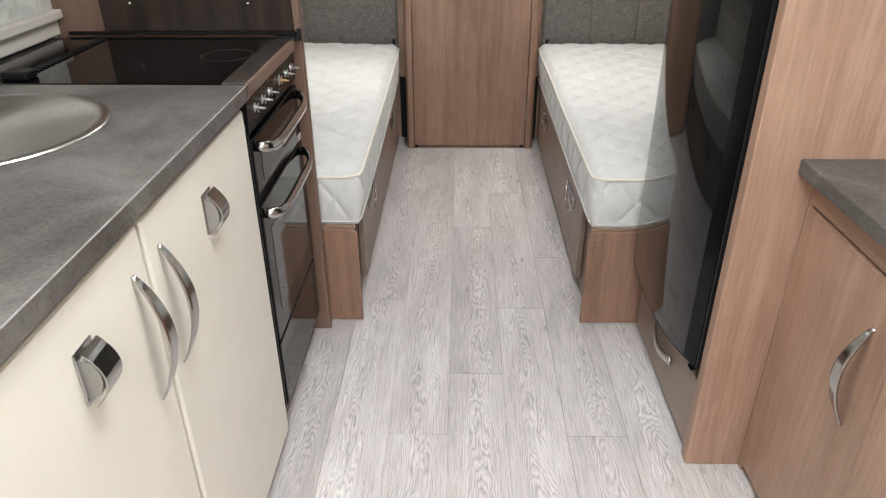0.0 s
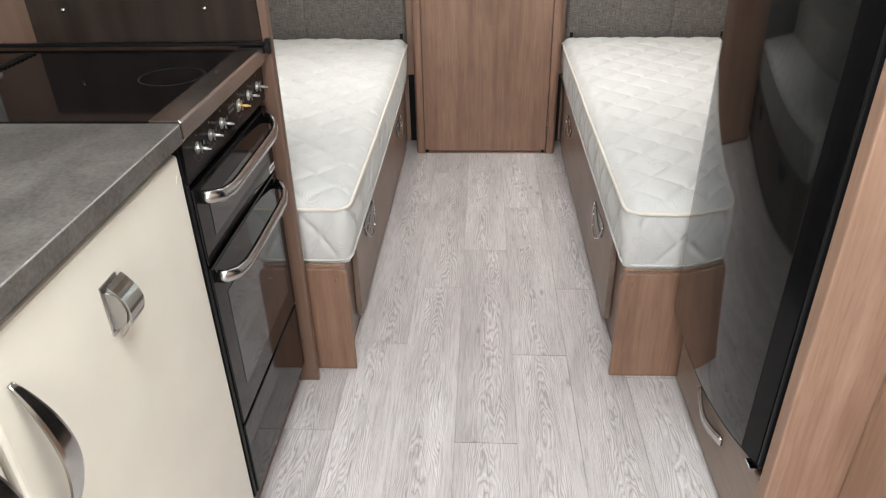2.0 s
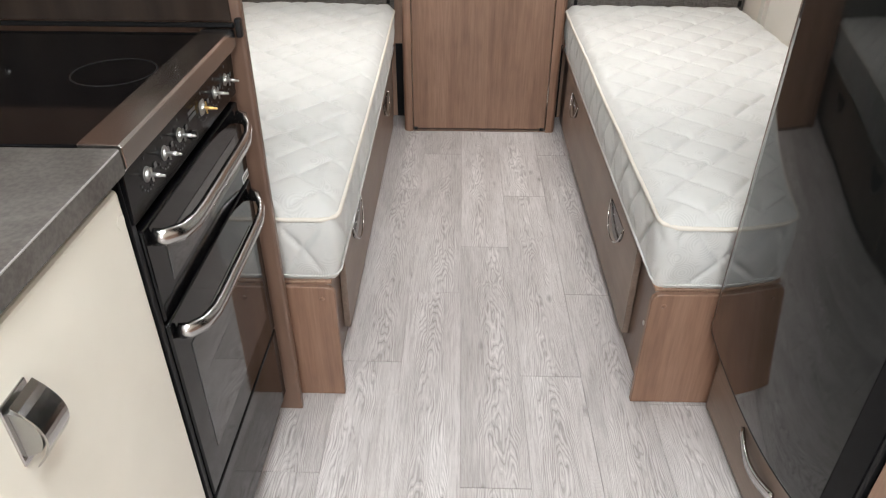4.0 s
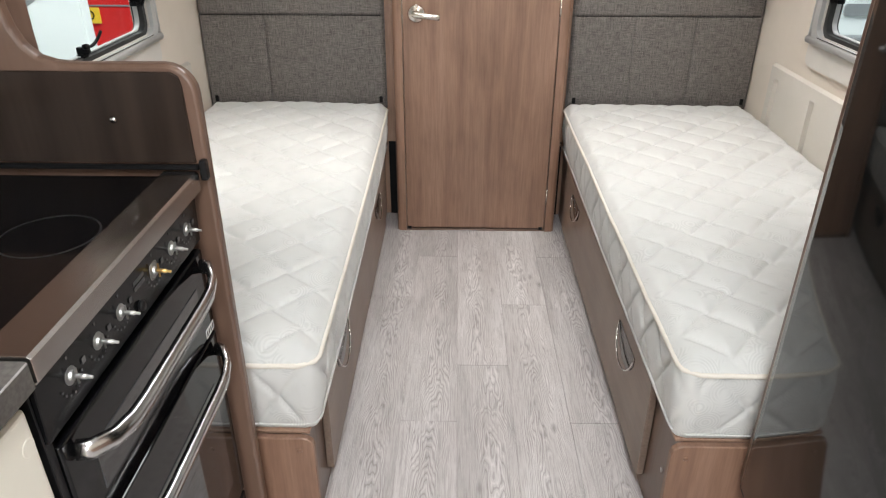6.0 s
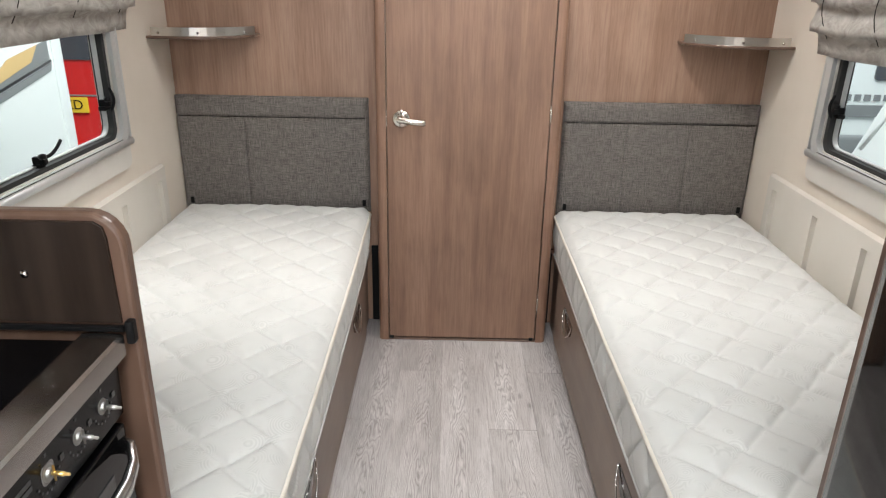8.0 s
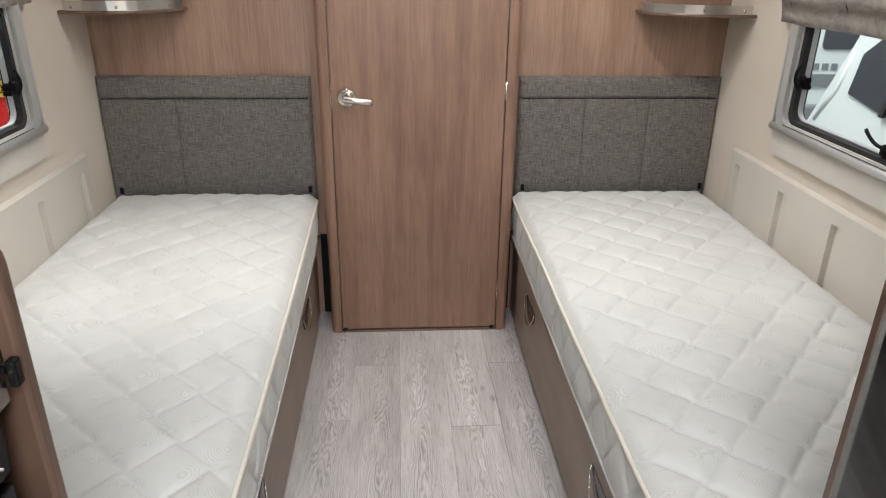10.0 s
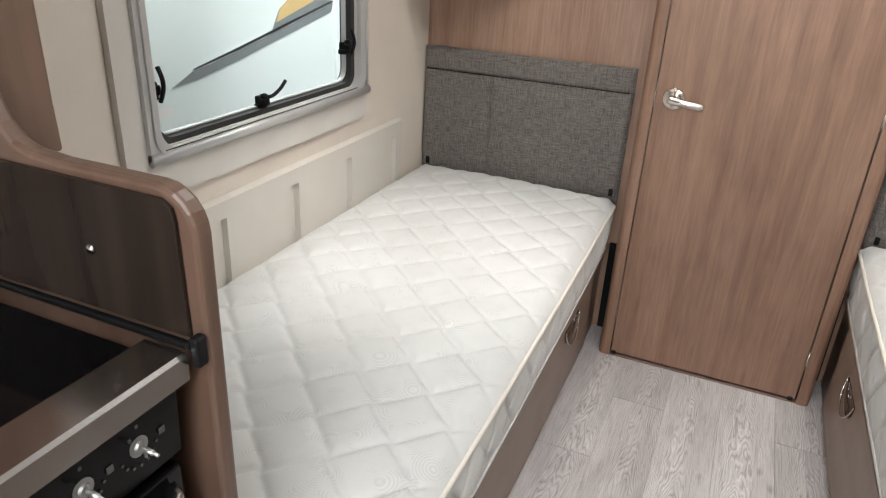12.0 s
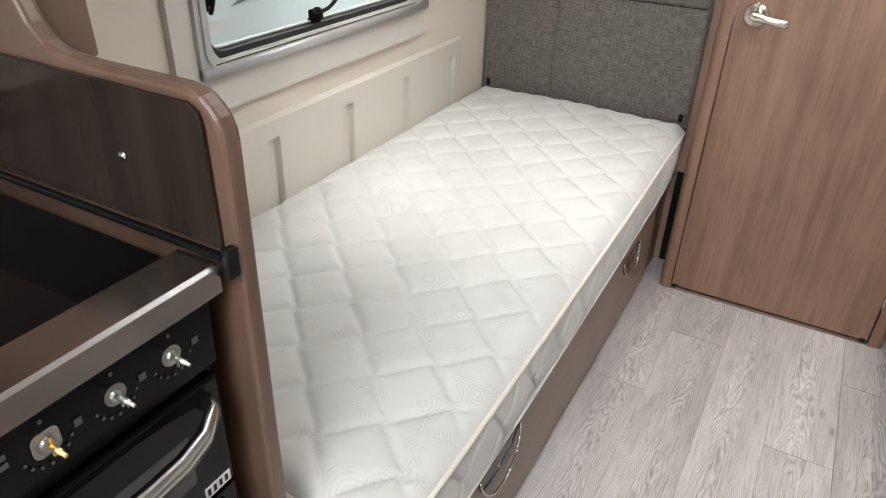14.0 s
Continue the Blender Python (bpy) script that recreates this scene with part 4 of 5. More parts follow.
def worktop():
    bm = bmesh.new()
    x0, x1, y0, y1 = XL + 0.002, -0.464, 0.62, 2.5550
    n = 48
    outer = []
    for i in range(n):
        a = 2 * math.pi * i / n
        dx, dy = math.cos(a), math.sin(a)
        k = min(((x1 if dx > 0 else x0) - SINK[0]) / dx if abs(dx) > 1e-6 else 9e9, ((y1 if dy > 0 else y0) - SINK[1]) / dy if abs(dy) > 1e-6 else 9e9)
        outer.append((SINK[0] + dx * k, SINK[1] + dy * k, a))
    for cxy in ((x0, y0), (x1, y0), (x1, y1), (x0, y1)):
        a = math.atan2(cxy[1] - SINK[1], cxy[0] - SINK[0]) % (2 * math.pi)
        outer.append((cxy[0], cxy[1], a))
    outer.sort(key=lambda p: p[2])
    tops, ins = [], []
    for X, Y, a in outer:
        tops.append((bm.verts.new((X, Y, WT)), bm.verts.new((X, Y, WT - 0.031))))
        ix, iy = SINK[0] + SR * math.cos(a) * 0.98, SINK[1] + SR * math.sin(a) * 0.98
        ins.append((bm.verts.new((ix, iy, WT)), bm.verts.new((ix, iy, WT - 0.031))))
    m = len(outer)
    for i in range(m):
        j = (i + 1) % m
        bm.faces.new((tops[i][0], tops[j][0], ins[j][0], ins[i][0]))
        bm.faces.new((tops[i][1], ins[i][1], ins[j][1], tops[j][1]))
        bm.faces.new((tops[i][0], tops[i][1], tops[j][1], tops[j][0]))
        bm.faces.new((ins[i][0], ins[j][0], ins[j][1], ins[i][1]))
    bmesh.ops.recalc_face_normals(bm, faces=bm.faces[:])
    return bm


wt = thing("worktop", (-0.78, 1.6, WT - 0.031), "dark grey slate-effect laminate worktop over the cupboards", "worktop")
part("slab", worktop(), SLATE, wt)
part("front_edge", prism([(-0.4635, WT - 0.031), (-0.4575, WT - 0.031), (-0.457, WT - 0.030), (-0.457, WT - 0.002), (-0.4582, WT - 0.0003), (-0.4635, WT + 0.0003)], "y", 0.62, 2.5550), SLATE, wt, "bevelled grey front edge")
# Thin pale strip paints the glare along the bevelled edge.
part("edge_glare", box(-0.4605, -0.4567, 0.62, 2.5550, WT - 0.0035, WT - 0.0008, 0.0008), PALE_GREY, wt, "pale line painted for the glare on the bevel")

sk = thing("sink", (SINK[0], SINK[1], WT), "round stainless steel sink bowl set in the worktop", "sink")
part("bowl", lathe([(SR + 0.006, 0.0004), (SR + 0.006, 0.002), (SR, 0.005), (SR - 0.012, 0.005), (SR - 0.020, 0.001), (SR - 0.024, -0.006), (SR - 0.030, -0.05), (SR - 0.045, -0.10), (SR - 0.075, -0.125), (0.05, -0.135), (0.03, -0.137)], (SINK[0], SINK[1], WT), (0, 0, 1), 64), STEEL, sk, "", True)
part("drain", lathe([(0.028, 0), (0.028, 0.002), (0.02, 0.003), (0.012, 0.001)], (SINK[0], SINK[1], WT - 0.137), (0, 0, 1), 24), CHROME, sk, "", True)


def bow_handle(parent, x, y, z0, z1, sgn=1, lean=0.0):
    """A flat bowed strap whose cut ends meet the door."""
    bm = bmesh.new()
    n, rings = 28, []
    for i in range(n + 1):
        t = i / n
        z = z1 + (z0 - z1) * t
        arch = math.sin(math.pi * t)
        wdt = 0.0040 + 0.0100 * arch ** 0.8
        d = 0.0005 + 0.030 * arch ** 0.85
        th = 0.0022 + 0.0016 * arch
        yy = y + lean * arch
        sec = ((0.0, -wdt), (th, -wdt), (th * 1.35, -wdt * 0.7), (th * 1.35, wdt * 0.7), (th, wdt), (0.0, wdt))
        rings.append([bm.verts.new((x + sgn * (d + dd), yy + ww, z)) for dd, ww in sec])
    for p, q in zip(rings, rings[1:]):
        for j in range(6):
            f = bm.faces.new((p[j], p[(j + 1) % 6], q[(j + 1) % 6], q[j]))
            f.smooth = True
    bm.faces.new(rings[0])
    bm.faces.new(rings[-1][::-1])
    for e in bm.edges:
        e.smooth = not (abs(e.verts[0].co.y - e.verts[1].co.y) < 0.002 and abs(e.verts[0].co.z - e.verts[1].co.z) > 0.001)
    bmesh.ops.recalc_face_normals(bm, faces=bm.faces[:])
    return part("handle", bm, HANDLECHROME, parent, "polished bow handle", True)


def square_catch(parent, x, y, z, sgn=1):
    """A thick arched thumb catch on a thin back plate."""
    pl = part("catch_plate", box(min(x, x + sgn * 0.003), max(x, x + sgn * 0.003), y - 0.021, y + 0.021, z - 0.037, z + 0.037, 0.001), HANDLECHROME, parent, "thin polished catch plate")
    pts = []
    for i in range(15):
        t = i / 14
        pts.append((x + sgn * (0.0032 + 0.029 * math.sin(math.pi * (0.06 + 0.88 * t)) ** 0.8), z + 0.038 - 0.078 * t))
    inner = [(px - sgn * (0.0026 if 0 < k < 14 else 0.0), pz) for k, (px, pz) in enumerate(pts)]
    part("catch_strap", prism(pts + inner[::-1][1:-1], "y", y - 0.019, y + 0.019), HANDLECHROME, pl, "arched polished strap")
    body = [(x + sgn * 0.0031, z - 0.030)] + [(px - sgn * 0.008, pz) for px, pz in pts[3:12]][::-1] + [(x + sgn * 0.0031, z + 0.026)]
    part("catch_button", prism(body, "y", y - 0.015, y + 0.015), DULL, pl, "grey thumb button")


def cupboard(y0, y1, handle_y, catch_y, label):
    cb = thing("base_cupboard", (-0.78, (y0 + y1) / 2, 0), label, "cupboard", "cream base cupboards")
    part("carcass", boxes_joined([(XL + 0.002, -0.487, y0 + 0.001, y0 + 0.016, 0.06, 0.887, 0), (XL + 0.002, -0.487, y1 - 0.016, y1 - 0.001, 0.06, 0.887, 0), (XL + 0.002, -0.487, y0 + 0.016, y1 - 0.016, 0.06, 0.075, 0), (XL + 0.002, XL + 0.01, y0 + 0.016, y1 - 0.016, 0.075, 0.887, 0)]), WOOD, cb)
    # Black strip paints the shade in the gap below the worktop.
    part("gap_shade_strip", box(-0.4869, -0.482, y0 + 0.001, y1 - 0.001, 0.8745, 0.8875, 0), BLACK, cb, "black strip painted for the shade under the worktop")
    part("kickboard", box(-0.515, -0.500, y0 + 0.001, y1 - 0.001, 0.001, 0.059, 0.001), EDGE, cb, "walnut kickboard")
    d = part("cupboard_door", box(-0.486, -0.468, y0 + 0.004, y1 - 0.004, 0.03, 0.8735, 0.007, 3), CREAM, cb, "cream door with eased edges")
    bow_handle(d, -0.468, handle_y, 0.610, 0.818, 1, 0.004)
    square_catch(d, -0.468, catch_y, 0.776)
    part("scuff_mark", lathe([(0.010, 0), (0.009, 0.0006)], (-0.468, y0 + (y1 - y0) * 0.965, 0.835), (1, 0, 0), 14), CREAM, d)


cupboard(2.041, 2.553, 2.080, 2.282, "tall-doored cream base cupboard with chrome handle beside the cooker")
cupboard(1.539, 2.040, 1.991, 1.846, "cream base cupboard with chrome handle below the sink")
cupboard(1.02, 1.538, 1.07, 1.27, "cream base cupboard below the worktop")

# ---- cooker ----
CF = -0.466
ck = thing("cooker", (-0.78, 2.7915, 0), "black built-in caravan cooker with grill, oven and missing control knobs", "cooker")
part("body", boxes_joined([(XL + 0.002, -0.492, 2.5585, 3.0175, 0.06, 0.905, 0.001)]), BLACK, ck)
part("kickboard", box(-0.512, -0.496, 2.5585, 3.0175, 0.001, 0.088, 0.002), EDGE, ck, "walnut kickboard")
part("side_strip", box(-0.492, -0.470, 2.557, 2.5695, 0.092, 0.884, 0.001), BLACK, ck)
lid = part("hob_lid", box(-1.04, -0.506, 2.5615, 3.0035, 0.914, 0.9205, 0.002, 2), BLACKGLASS, ck, "black glass hob lid")
part("hinge_strip", box(-1.085, -1.042, 2.5615, 3.0035, 0.912, 0.918, 0.002), BLACK, ck)
for i in range(26):
    part("vent_slat", box(-0.945, -0.925, 2.5965 + i * 0.0148, 2.6035 + i * 0.0148, 0.9206, 0.9235, 0), BLACK, lid)
part("lid_catch", box(-0.96, -0.905, 2.5775, 2.6215, 0.9206, 0.938, 0.005, 3), BLACK, lid, "black moulded lid catch")
a0 = [(-0.568 + 0.058 * math.cos(t), 2.805 + 0.058 * math.sin(t), 0.9207) for t in [2 * math.pi * i / 40 for i in range(40)]]
part("lid_ring", sweep(a0, [(-0.0012, 0), (0.0012, 0), (0.0012, 0.0004), (-0.0012, 0.0004)], closed=True), RING, lid, "fine dark ring on the hob lid")
bar = part("front_bar", prism([(-0.507, 0.914), (-0.507, 0.9225), (-0.459, 0.9225), (-0.4555, 0.919), (-0.4555, 0.893), (-0.459, 0.889), (-0.470, 0.889)], "y", 2.559, 3.0185, 0.001, 1), BARSTEEL, ck, "brushed steel front bar")
fas = part("fascia", prism([(-0.492, 0.815), (CF, 0.815), (CF + 0.003, 0.886), (-0.492, 0.886)], "y", 2.559, 3.0065, 0.001, 1), ENAMEL, ck, "black control fascia")
for i, yk in enumerate((2.6165, 2.6775, 2.7355, 2.8355, 2.8975, 2.9565)):
    m = BRASS if i == 3 else DULL
    k = part("spindle_collar", lathe([(0.0105, 0), (0.0105, 0.0006), (0.0062, 0.001), (0.0052, 0.004), (0.003, 0.005)], (CF + 0.002, yk, 0.856), (1, 0, 0), 14), DULL, fas, "dull metal spindle collar", False)
    part("spindle", lathe([(0.0028, 0), (0.0028, 0.013), (0.0018, 0.0135), (0.0018, 0.019), (0.001, 0.0195)], (CF + 0.006, yk, 0.856), (1, 0, -0.08), 10), m, k, "bare brass spindle" if i == 3 else "bare metal spindle", True)
    if i == 3:
        part("spindle_plate", prism(rounded(yk - 0.0115, yk + 0.0115, 0.8445, 0.8675, 0.006, 4), "x", CF + 0.0016, CF + 0.0026), PALE_GREY, fas, "bare pale backing plate")
    part("cross_pin", lathe([(0.0014, 0), (0.0014, 0.019)], (CF + 0.009, yk, 0.8465), (0, 0, 1), 6), m, k)
    part("mark_square", box(CF + 0.0028, CF + 0.0034, yk + 0.023, yk + 0.030, 0.8525, 0.8595, 0), PRINT, fas, "printed control mark")
    for q in range(7):
        an = radians(200 + q * 23)
        part("mark_dot", box(CF + 0.0024, CF + 0.003, yk + 0.021 * math.cos(an) - 0.0012, yk + 0.021 * math.cos(an) + 0.0012, 0.856 + 0.021 * math.sin(an) - 0.0012, 0.856 + 0.021 * math.sin(an) + 0.0012, 0), PRINT, fas)
    part("mark_dot", box(CF + 0.0028, CF + 0.0034, yk - 0.0015, yk + 0.0015, 0.8765, 0.880, 0), PRINT, fas)
part("ignition_button", lathe([(0.007, 0), (0.007, 0.004), (0.0055, 0.006)], (CF + 0.001, 2.784, 0.834), (1, 0, 0), 16), BLACK, fas, "round black ignition button", True)
for q in range(2):
    part("mark_bar", box(CF + 0.0024, CF + 0.003, 2.7765, 2.8065, 0.866 - q * 0.008, 0.871 - q * 0.008, 0), PRINT, fas)


def oven_front(name, z0, z1, win, label):
    d = part(name, box(-0.491, CF, 2.5705, 3.0035, z0, z1, 0.003, 2), BLACKGLASS, ck, label)
    if win:
        part("window", box(CF - 0.002, CF + 0.0012, 2.6215, 2.9565, z0 + win[0], z1 - win[1], 0.001), OVENGLASS, d, "smoked oven window")
    return d


def bar_handle(parent, z):
    ya, yb, xo = 2.5895, 2.9835, CF + 0.036
    pts = [(CF + 0.002, ya, z + 0.012), (CF + 0.016, ya + 0.004, z + 0.010), (xo - 0.007, ya + 0.030, z + 0.003), (xo - 0.001, ya + 0.062, z)]
    pts += [(xo, ya + 0.07 + (yb - ya - 0.14) * t, z - 0.001) for t in (0.1, 0.3, 0.5, 0.7, 0.9)]
    pts += [(xo - 0.001, yb - 0.062, z), (xo - 0.007, yb - 0.030, z + 0.003), (CF + 0.016, yb - 0.004, z + 0.010), (CF + 0.002, yb, z + 0.012)]
    part("handle", sweep(pts, [(-0.0045, -0.011), (0.0045, -0.011), (0.0065, -0.002), (0.0045, 0.011), (-0.0045, 0.011), (-0.006, 0.002)]), HANDLESTEEL, parent, "steel bar handle with bent ends", True)


part("gap_strip", box(-0.492, CF - 0.012, 2.5705, 3.0035, 0.800, 0.815, 0.001), BLACK, ck)
g = oven_front("grill_door", 0.655, 0.800, (0.035, 0.045), "black glass grill door")
bar_handle(g, 0.768)
o = oven_front("oven_door", 0.288, 0.648, (0.06, 0.075), "black glass oven door with smoked window")
bar_handle(o, 0.612)
dr = oven_front("lower_drawer", 0.092, 0.281, None, "black glass lower drawer front")
part("drawer_knob", lathe([(0.006, 0), (0.006, 0.010), (0.009, 0.014), (0.006, 0.018)], (-0.4955, 2.7415, 0.065), (1, 0, 0), 12), CHROME, dr, "", True)
lb = part("energy_label", box(CF, CF + 0.0006, 2.962, 2.997, 0.657, 0.672, 0), LABELWHITE, g, "small white printed label")
for q in range(4):
    part("label_mark", box(CF + 0.0006, CF + 0.001, 2.965 + q * 0.008, 2.969 + q * 0.008, 0.660, 0.669, 0), BLACK, lb)

# ---- fridge unit ----
fu = thing("fridge_housing", (0.83, 2.7803, 0), "tall walnut laminate fridge housing", "cabinet")
part("near_side_panel", box(0.526, XR - 0.002, 2.475, 2.5085, 0.001, H - 0.004, 0.003, 2), WOOD, fu, "walnut side panel")
part("far_side_panel", box(0.540, XR - 0.002, 3.0563, 3.073, 0.001, H - 0.004, 0.002, 2), EDGE, fu, "walnut side panel")
part("top_panel", box(0.545, XR - 0.002, 2.5064, 3.0553, 1.66, H - 0.004, 0.002), WOOD, fu)
part("back_panel", box(XR - 0.02, XR - 0.004, 2.5064, 3.0553, 0.02, 1.659, 0.001), WOOD, fu)
df = part("drawer_front", box(0.532, 0.552, 2.5105, 3.0521, 0.02, 0.226, 0.004, 2), TAUPE, fu, "taupe drawer front below the fridge")
bow = [(0.532 - 0.003 - 0.012 * math.sin(math.pi * t), 2.700 + 0.17 * t, 0.142 - 0.014 * math.sin(math.pi * t)) for t in [i / 14 for i in range(15)]]
part("handle", sweep(bow, [(-0.003, -0.011), (0.003, -0.011), (0.004, 0), (0.003, 0.011), (-0.003, 0.011), (-0.004, 0)]), CHROME, df, "polished bow handle", True)

fg = thing("fridge", (0.82, 2.7803, 0.21), "tall black gloss fridge with bowed door", "fridge")
part("cabinet", box(0.560, XR - 0.03, 2.5105, 3.05, 0.232, 1.65, 0.003), BLACK, fg)
n = 40
arc = []
for i in range(n + 1):
    yy = 2.5241 + 0.523 * i / n
    arc.append((0.477 + (0.046 * ((2.8064 - yy) / 0.282) ** 2.4 if yy < 2.8064 else 0.014 * ((yy - 2.8064) / 0.24) ** 2.0), yy))
door_pts = arc + [(0.556, 3.0469), (0.556, 2.5241)]
fd = part("fridge_door", prism(door_pts, "z", 0.262, 1.64, 0.003, 2), FRIDGEBLACK, fg, "bowed gloss black door", False)
for f in fd.data.polygons:
    f.use_smooth = abs(f.normal.z) < 0.3 and f.normal.x < -0.6
part("door_edge_strip", box(0.522, 0.534, 2.5147, 2.5236, 0.262, 1.64, 0.002), BLACK, fd, "black door edge strip")
part("far_edge_trim", prism([(0.4915, 3.0477), (0.4935, 3.0537), (0.4985, 3.0558), (0.5, 3.072), (0.538, 3.072), (0.538, 3.0477)], "z", 0.258, 1.64, 0.001, 1), EDGE, fu, "brown edge trim beside the fridge door")
part("bottom_trim", prism([(p[0] + 0.002, p[1]) for p in arc] + [(0.54, 3.0469), (0.54, 2.5241)], "z", 0.2565, 0.2612), BLACK, fd, "thin black bottom trim")
part("corner_trim", box(0.509, 0.527, 2.518, 2.546, 0.2530, 0.2562, 0.001), CHROME, fd, "small bright corner trim")
band = [(p[0] - 0.0026, p[1]) for p in arc if p[1] < 2.566] + [(p[0] - 0.0004, p[1]) for p in arc if p[1] < 2.566][::-1]
part("edge_profile", prism(band, "z", 0.264, 1.638), ENAMEL, fd, "satin black vertical grip profile")
part("profile_line", box(band[len(band) // 2 - 1][0] - 0.0006, band[len(band) // 2 - 1][0] + 0.002, 2.5640, 2.5662, 0.264, 1.638, 0.0006), ENAMEL, fd, "thin glossy profile edge")

# ---- side unit with curved top ----
su = thing("side_cabinet", (0.9, 2.0, 0), "walnut laminate side cabinet with arched chrome handle", "cabinet")
part("carcass", boxes_joined([(0.672, XR - 0.002, 1.20, 2.4740, 0.001, 0.7715, 0.002)]), WOOD, su)
cd = part("cabinet_door", box(0.650, 0.671, 2.0850, 2.4620, 0.03, 0.708, 0.004, 2), WOOD, su, "walnut laminate door")
bow_handle(cd, 0.652, 2.1670, 0.415, 0.625, -1, 0.010)
part("front_stile", box(0.656, 0.671, 2.4570, 2.4745, 0.001, 0.770, 0.001), WOOD, su)
part("front_rail", box(0.655, 0.671, 2.0670, 2.4660, 0.712, 0.770, 0.002), WOOD_Y, su)
part("corner_post", box(0.622, 0.671, 1.20, 2.0690, 0.001, 0.770, 0.004, 2), WOOD, su)
sc = thing("side_worktop", (0.9, 1.9, 0.772), "dark grey slate-effect curved worktop on the side cabinet", "worktop")
edge = [(0.619 + 0.012 * math.sin(math.pi * i / 14) ** 2 - 0.012 * (i / 14), 2.4740 - 1.24 * i / 14) for i in range(15)]
part("slab", prism(edge[::-1] + [(XR - 0.002, 2.4740), (XR - 0.002, 1.206)], "z", 0.772, 0.803, 0.004, 3), SLATE, sc)

# ---- outside, seen through the windows ----
structure("ground", box(-9, 9, -8, 16, -0.62, -0.55, 0), CONCRETE, "grey concrete hall floor outside", "floor")
structure("backdrop", boxes_joined([(-9, -8.9, -8, 16, -0.55, 6, 0), (8.9, 9, -8, 16, -0.55, 6, 0), (-9, 9, 16, 16.1, -0.55, 6, 0)]), HALL, "pale panelled hall walls outside", "backdrop")

nc = thing("neighbouring_caravan", (-3.1, 3.6, -0.55), "white caravan parked alongside with a grey swept stripe", "caravan")
nb = part("body", prism(rounded(-1.0, 5.83, -0.25, 2.1, 0.06), "x", -4.4, -2.0, 0.02, 3), GEL, nc, "white caravan side")
part("corner_trim", box(-2.01, -1.99, 5.72, 5.735, -0.2, 2.05, 0.004), GEL, nb)
part("wheel", lathe([(0.30, 0), (0.32, 0.03), (0.32, 0.16), (0.30, 0.19)], (-2.25, 2.4, -0.23), (1, 0, 0), 24), RUBBER, nc, "", True)
part("stripe", prism([(4.588, 0.704), (4.70, 0.748), (4.985, 0.795), (5.70, 0.935), (5.685, 0.897), (4.975, 0.757), (4.72, 0.716)], "x", -2.0, -1.996), DECAL, nb, "grey swept stripe")
part("stripe_edge", prism([(4.70, 0.752), (4.985, 0.800), (5.70, 0.940), (5.70, 0.952), (4.985, 0.811), (4.71, 0.760)], "x", -2.0, -1.9955), CHROME, nb, "bright stripe edge")
fl = part("dark_flash", prism([(5.212, 0.856), (5.268, 0.938), (5.352, 0.984), (5.69, 1.042), (5.69, 0.953)], "x", -2.0, -1.9968), DECAL, nb, "grey flash decal")
part("amber_flash", prism([(5.24, 0.885), (5.270, 0.940), (5.354, 0.986), (5.60, 1.028), (5.53, 0.955), (5.32, 0.905)], "x", -1.9968, -1.9955), YELLOWDECAL, fl, "amber flash decal")

rv = thing("red_van", (-3.3, 8.4, -0.55), "red van with a yellow number plate parked beyond", "van")
rb = part("body", prism(rounded(-4.3, -2.25, -0.25, 1.55, 0.08), "y", 7.6, 10.6, 0.05, 3), RED, rv, "red van body")
part("wheel", lathe([(0.30, 0), (0.32, 0.03), (0.32, 0.16), (0.30, 0.19)], (-2.45, 8.3, -0.23), (1, 0, 0), 24), RUBBER, rv, "", True)
part("rear_window", prism(rounded(-4.1, -2.36, 0.735, 1.30, 0.05), "y", 7.588, 7.598), TINT, rb, "dark rear window")
part("panel_seam", box(-4.2, -2.3, 7.592, 7.602, 0.462, 0.474, 0.002), DECAL, rb)
part("bumper", box(-4.3, -2.24, 7.50, 7.598, -0.22, 0.10, 0.03, 3), RED, rb, "red bumper")
pw, ph = 0.52, 0.118
pcx, pcz = -3.095, 0.396
plate = part("number_plate", box(pcx - pw / 2, pcx + pw / 2, 7.580, 7.594, pcz - ph / 2, pcz + ph / 2, 0.004, 2), PLATE, rv, "yellow number plate")
txt = bpy.data.curves.new("plate_text", "FONT")
txt.body, txt.size, txt.extrude, txt.align_x, txt.align_y = "ZD", 0.105, 0.001, "RIGHT", "CENTER"
txo = bpy.data.objects.new("plate_text_src", txt)
tme = bpy.data.meshes.new_from_object(txo)
bpy.data.objects.remove(txo)
tb = bmesh.new()
tb.from_mesh(tme)
bmesh.ops.transform(tb, matrix=pose(pcx + 0.225, 7.577, pcz, 90, 0, 0), verts=tb.verts[:])
part("plate_letters", tb, BLACK, plate, "black letters")

mv = thing("white_motorhome", (3.1, 4.6, -0.55), "white motorhome with a sloping nose and tinted side glass", "motorhome")
prof = [(2.6, -0.25), (6.45, -0.25), (6.38, 0.2), (6.10, 0.50), (5.83, 0.95), (5.55, 1.45), (5.2, 1.75), (2.6, 1.8)]
mb = part("body", prism(prof, "x", 2.2, 4.1, 0.05, 3), GEL, mv, "white vehicle body")
part("side_glass", prism([(5.752, 0.70), (5.70, 0.90), (5.52, 1.03), (4.9, 1.15), (4.9, 0.64), (5.45, 0.645)], "x", 2.185, 2.1995, 0.004, 1), TINT, mb, "tinted side window")
part("glass_pillar", prism([(5.47, 0.645), (5.44, 0.645), (5.30, 1.08), (5.33, 1.075)], "x", 2.17, 2.185), RUBBER, mb, "black window pillar")
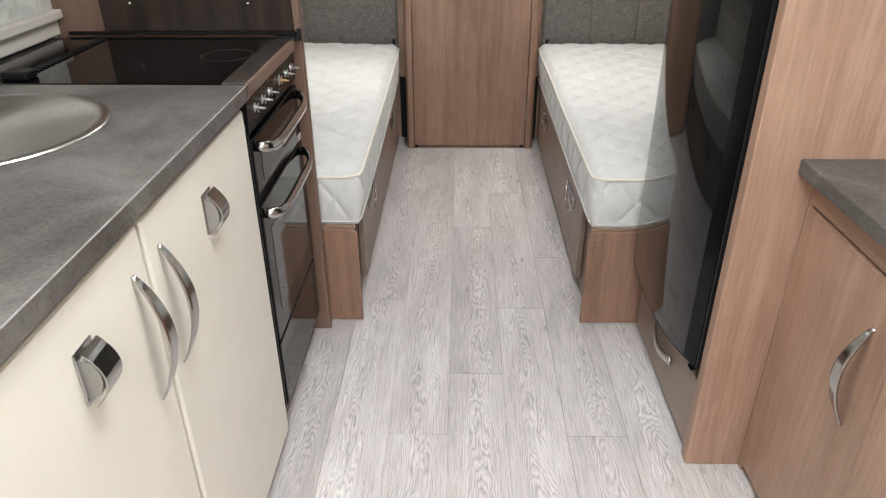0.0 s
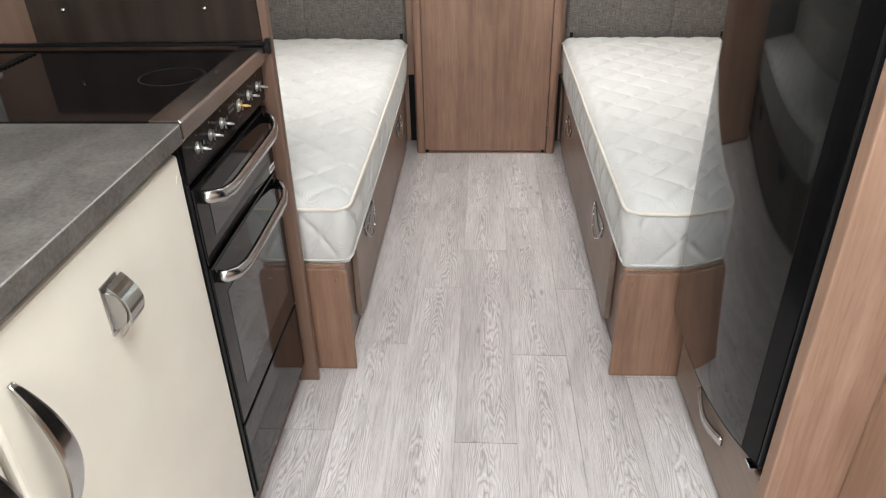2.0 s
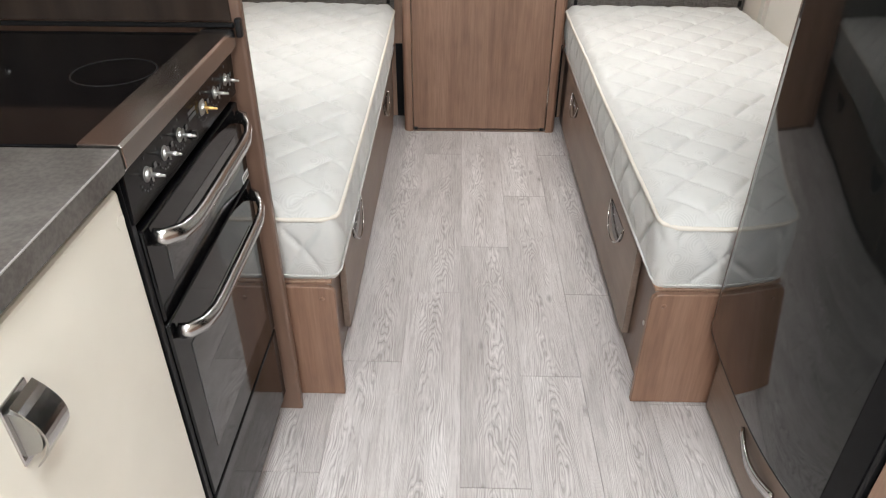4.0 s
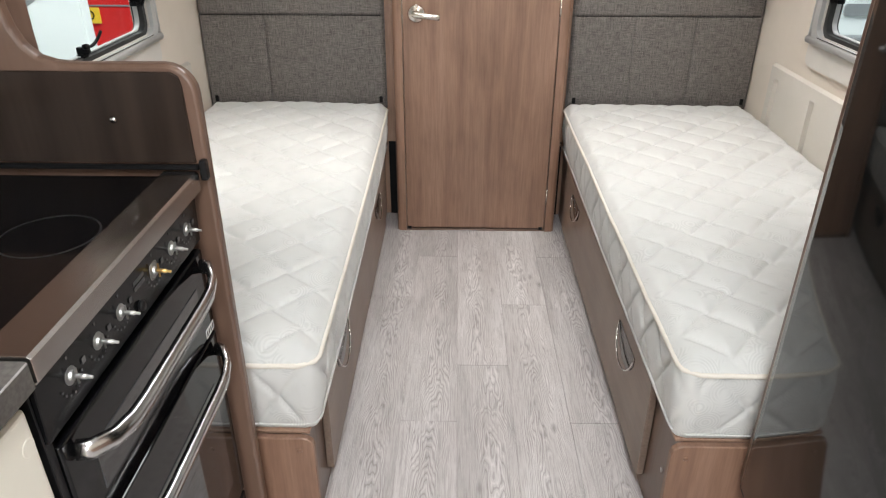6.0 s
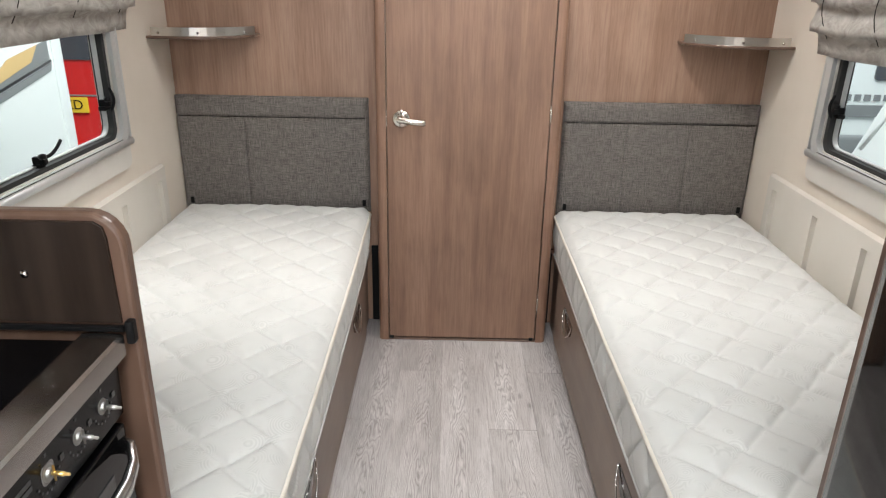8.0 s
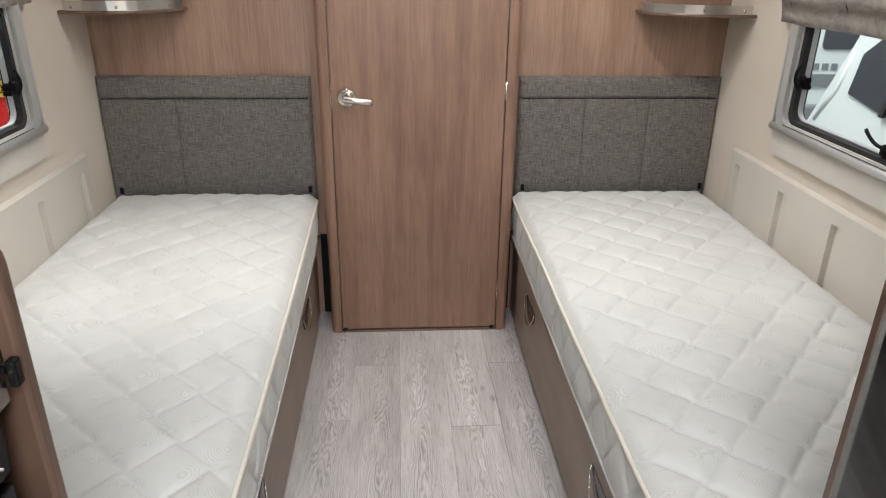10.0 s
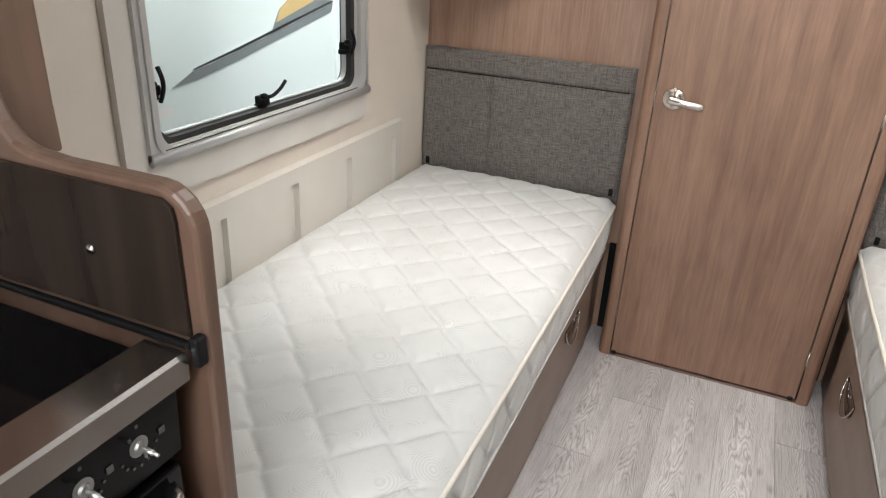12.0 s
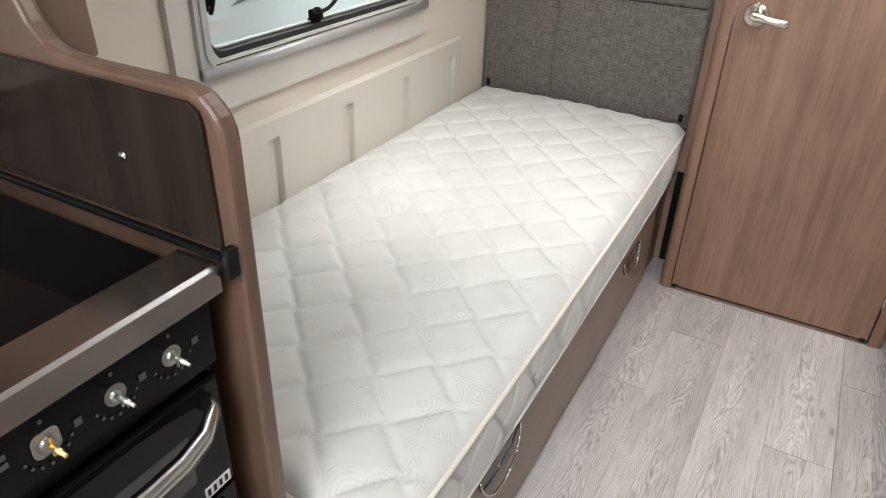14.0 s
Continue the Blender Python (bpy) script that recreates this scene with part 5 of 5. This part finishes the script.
part("body_crease", sweep([(2.199, 6.0, 0.52), (2.199, 5.86, 0.70), (2.199, 5.78, 0.90)], circle(0.012, 8), up=(1, 0, 0)), GEL, mb, "", True)
part("wheel", lathe([(0.30, 0), (0.33, 0.03), (0.33, 0.16), (0.30, 0.19)], (2.25, 3.3, -0.22), (1, 0, 0), 24), RUBBER, mv, "", True)
part("wheel", lathe([(0.30, 0), (0.33, 0.03), (0.33, 0.16), (0.30, 0.19)], (2.25, 5.6, -0.22), (1, 0, 0), 24), RUBBER, mv, "", True)

fv = thing("far_caravan", (4.2, 8.4, -0.55), "pale caravan parked further off with a dark band", "caravan")
fb = part("body", prism(rounded(2.5, 6.5, -0.2, 2.1, 0.08), "y", 7.35, 9.6, 0.05, 3), GEL, fv, "pale caravan end")
part("dark_band", prism(rounded(2.72, 3.9, 0.46, 0.545, 0.03), "y", 7.33, 7.349), DECAL, fb, "dark grey band")
part("dark_window", prism(rounded(2.98, 3.45, 0.72, 1.4, 0.03), "y", 7.335, 7.349), TINT, fb, "dark window")
part("bumper", prism(rounded(2.55, 6.4, 0.2, 0.33, 0.06), "y", 7.25, 7.349, 0.02, 2), DECAL, fb, "grey bumper")
for q in range(5):
    part("letter_bar", box(2.80 + q * 0.07, 2.845 + q * 0.07, 7.34, 7.349, 0.575, 0.62, 0), DECAL, fb)

# ---- floor planks ----
floor = structure("floor", box(XL, XR, Y0, 5.25, -0.03, -0.0045, 0), GROOVE, "pale grey whitewashed oak plank-effect floor", "floor")
PW, PL = 0.155, 0.949
STARTS = {-3: 2.849, -2: 3.209, -1: 3.515, 0: 2.818, 1: 3.165, 2: 3.515, 3: 3.074}
plank_me = {}
rnd = random.Random(4)
for k in range(-7, 8):
    xa = -0.060 + PW * k
    xb = min(xa + PW, XR)
    xa = max(xa, XL)
    if xb - xa < 0.02:
        continue
    y = STARTS.get(k, 2.6 + rnd.random() * 0.9)
    while y > Y0:
        y -= PL
    while y < 4.90:
        ya, yb = max(y, Y0), min(y + PL, 4.90)
        if yb - ya > 0.02:
            key = (round(xb - xa, 3), round(yb - ya, 3))
            if key not in plank_me:
                hx2, hy2 = (xb - xa) / 2 - 0.0004, (yb - ya) / 2 - 0.0006
                q = box(-hx2, hx2, -hy2, hy2, -0.004, 0.0, 0.0004)
                me = bpy.data.meshes.new("plank")
                q.to_mesh(me)
                q.free()
                me.materials.append(PLANK)
                plank_me[key] = me
            ob = new("plank", plank_me[key])
            ob.parent = floor
            ob.location = ((xa + xb) / 2, (ya + yb) / 2, 0.0)
        y += PL
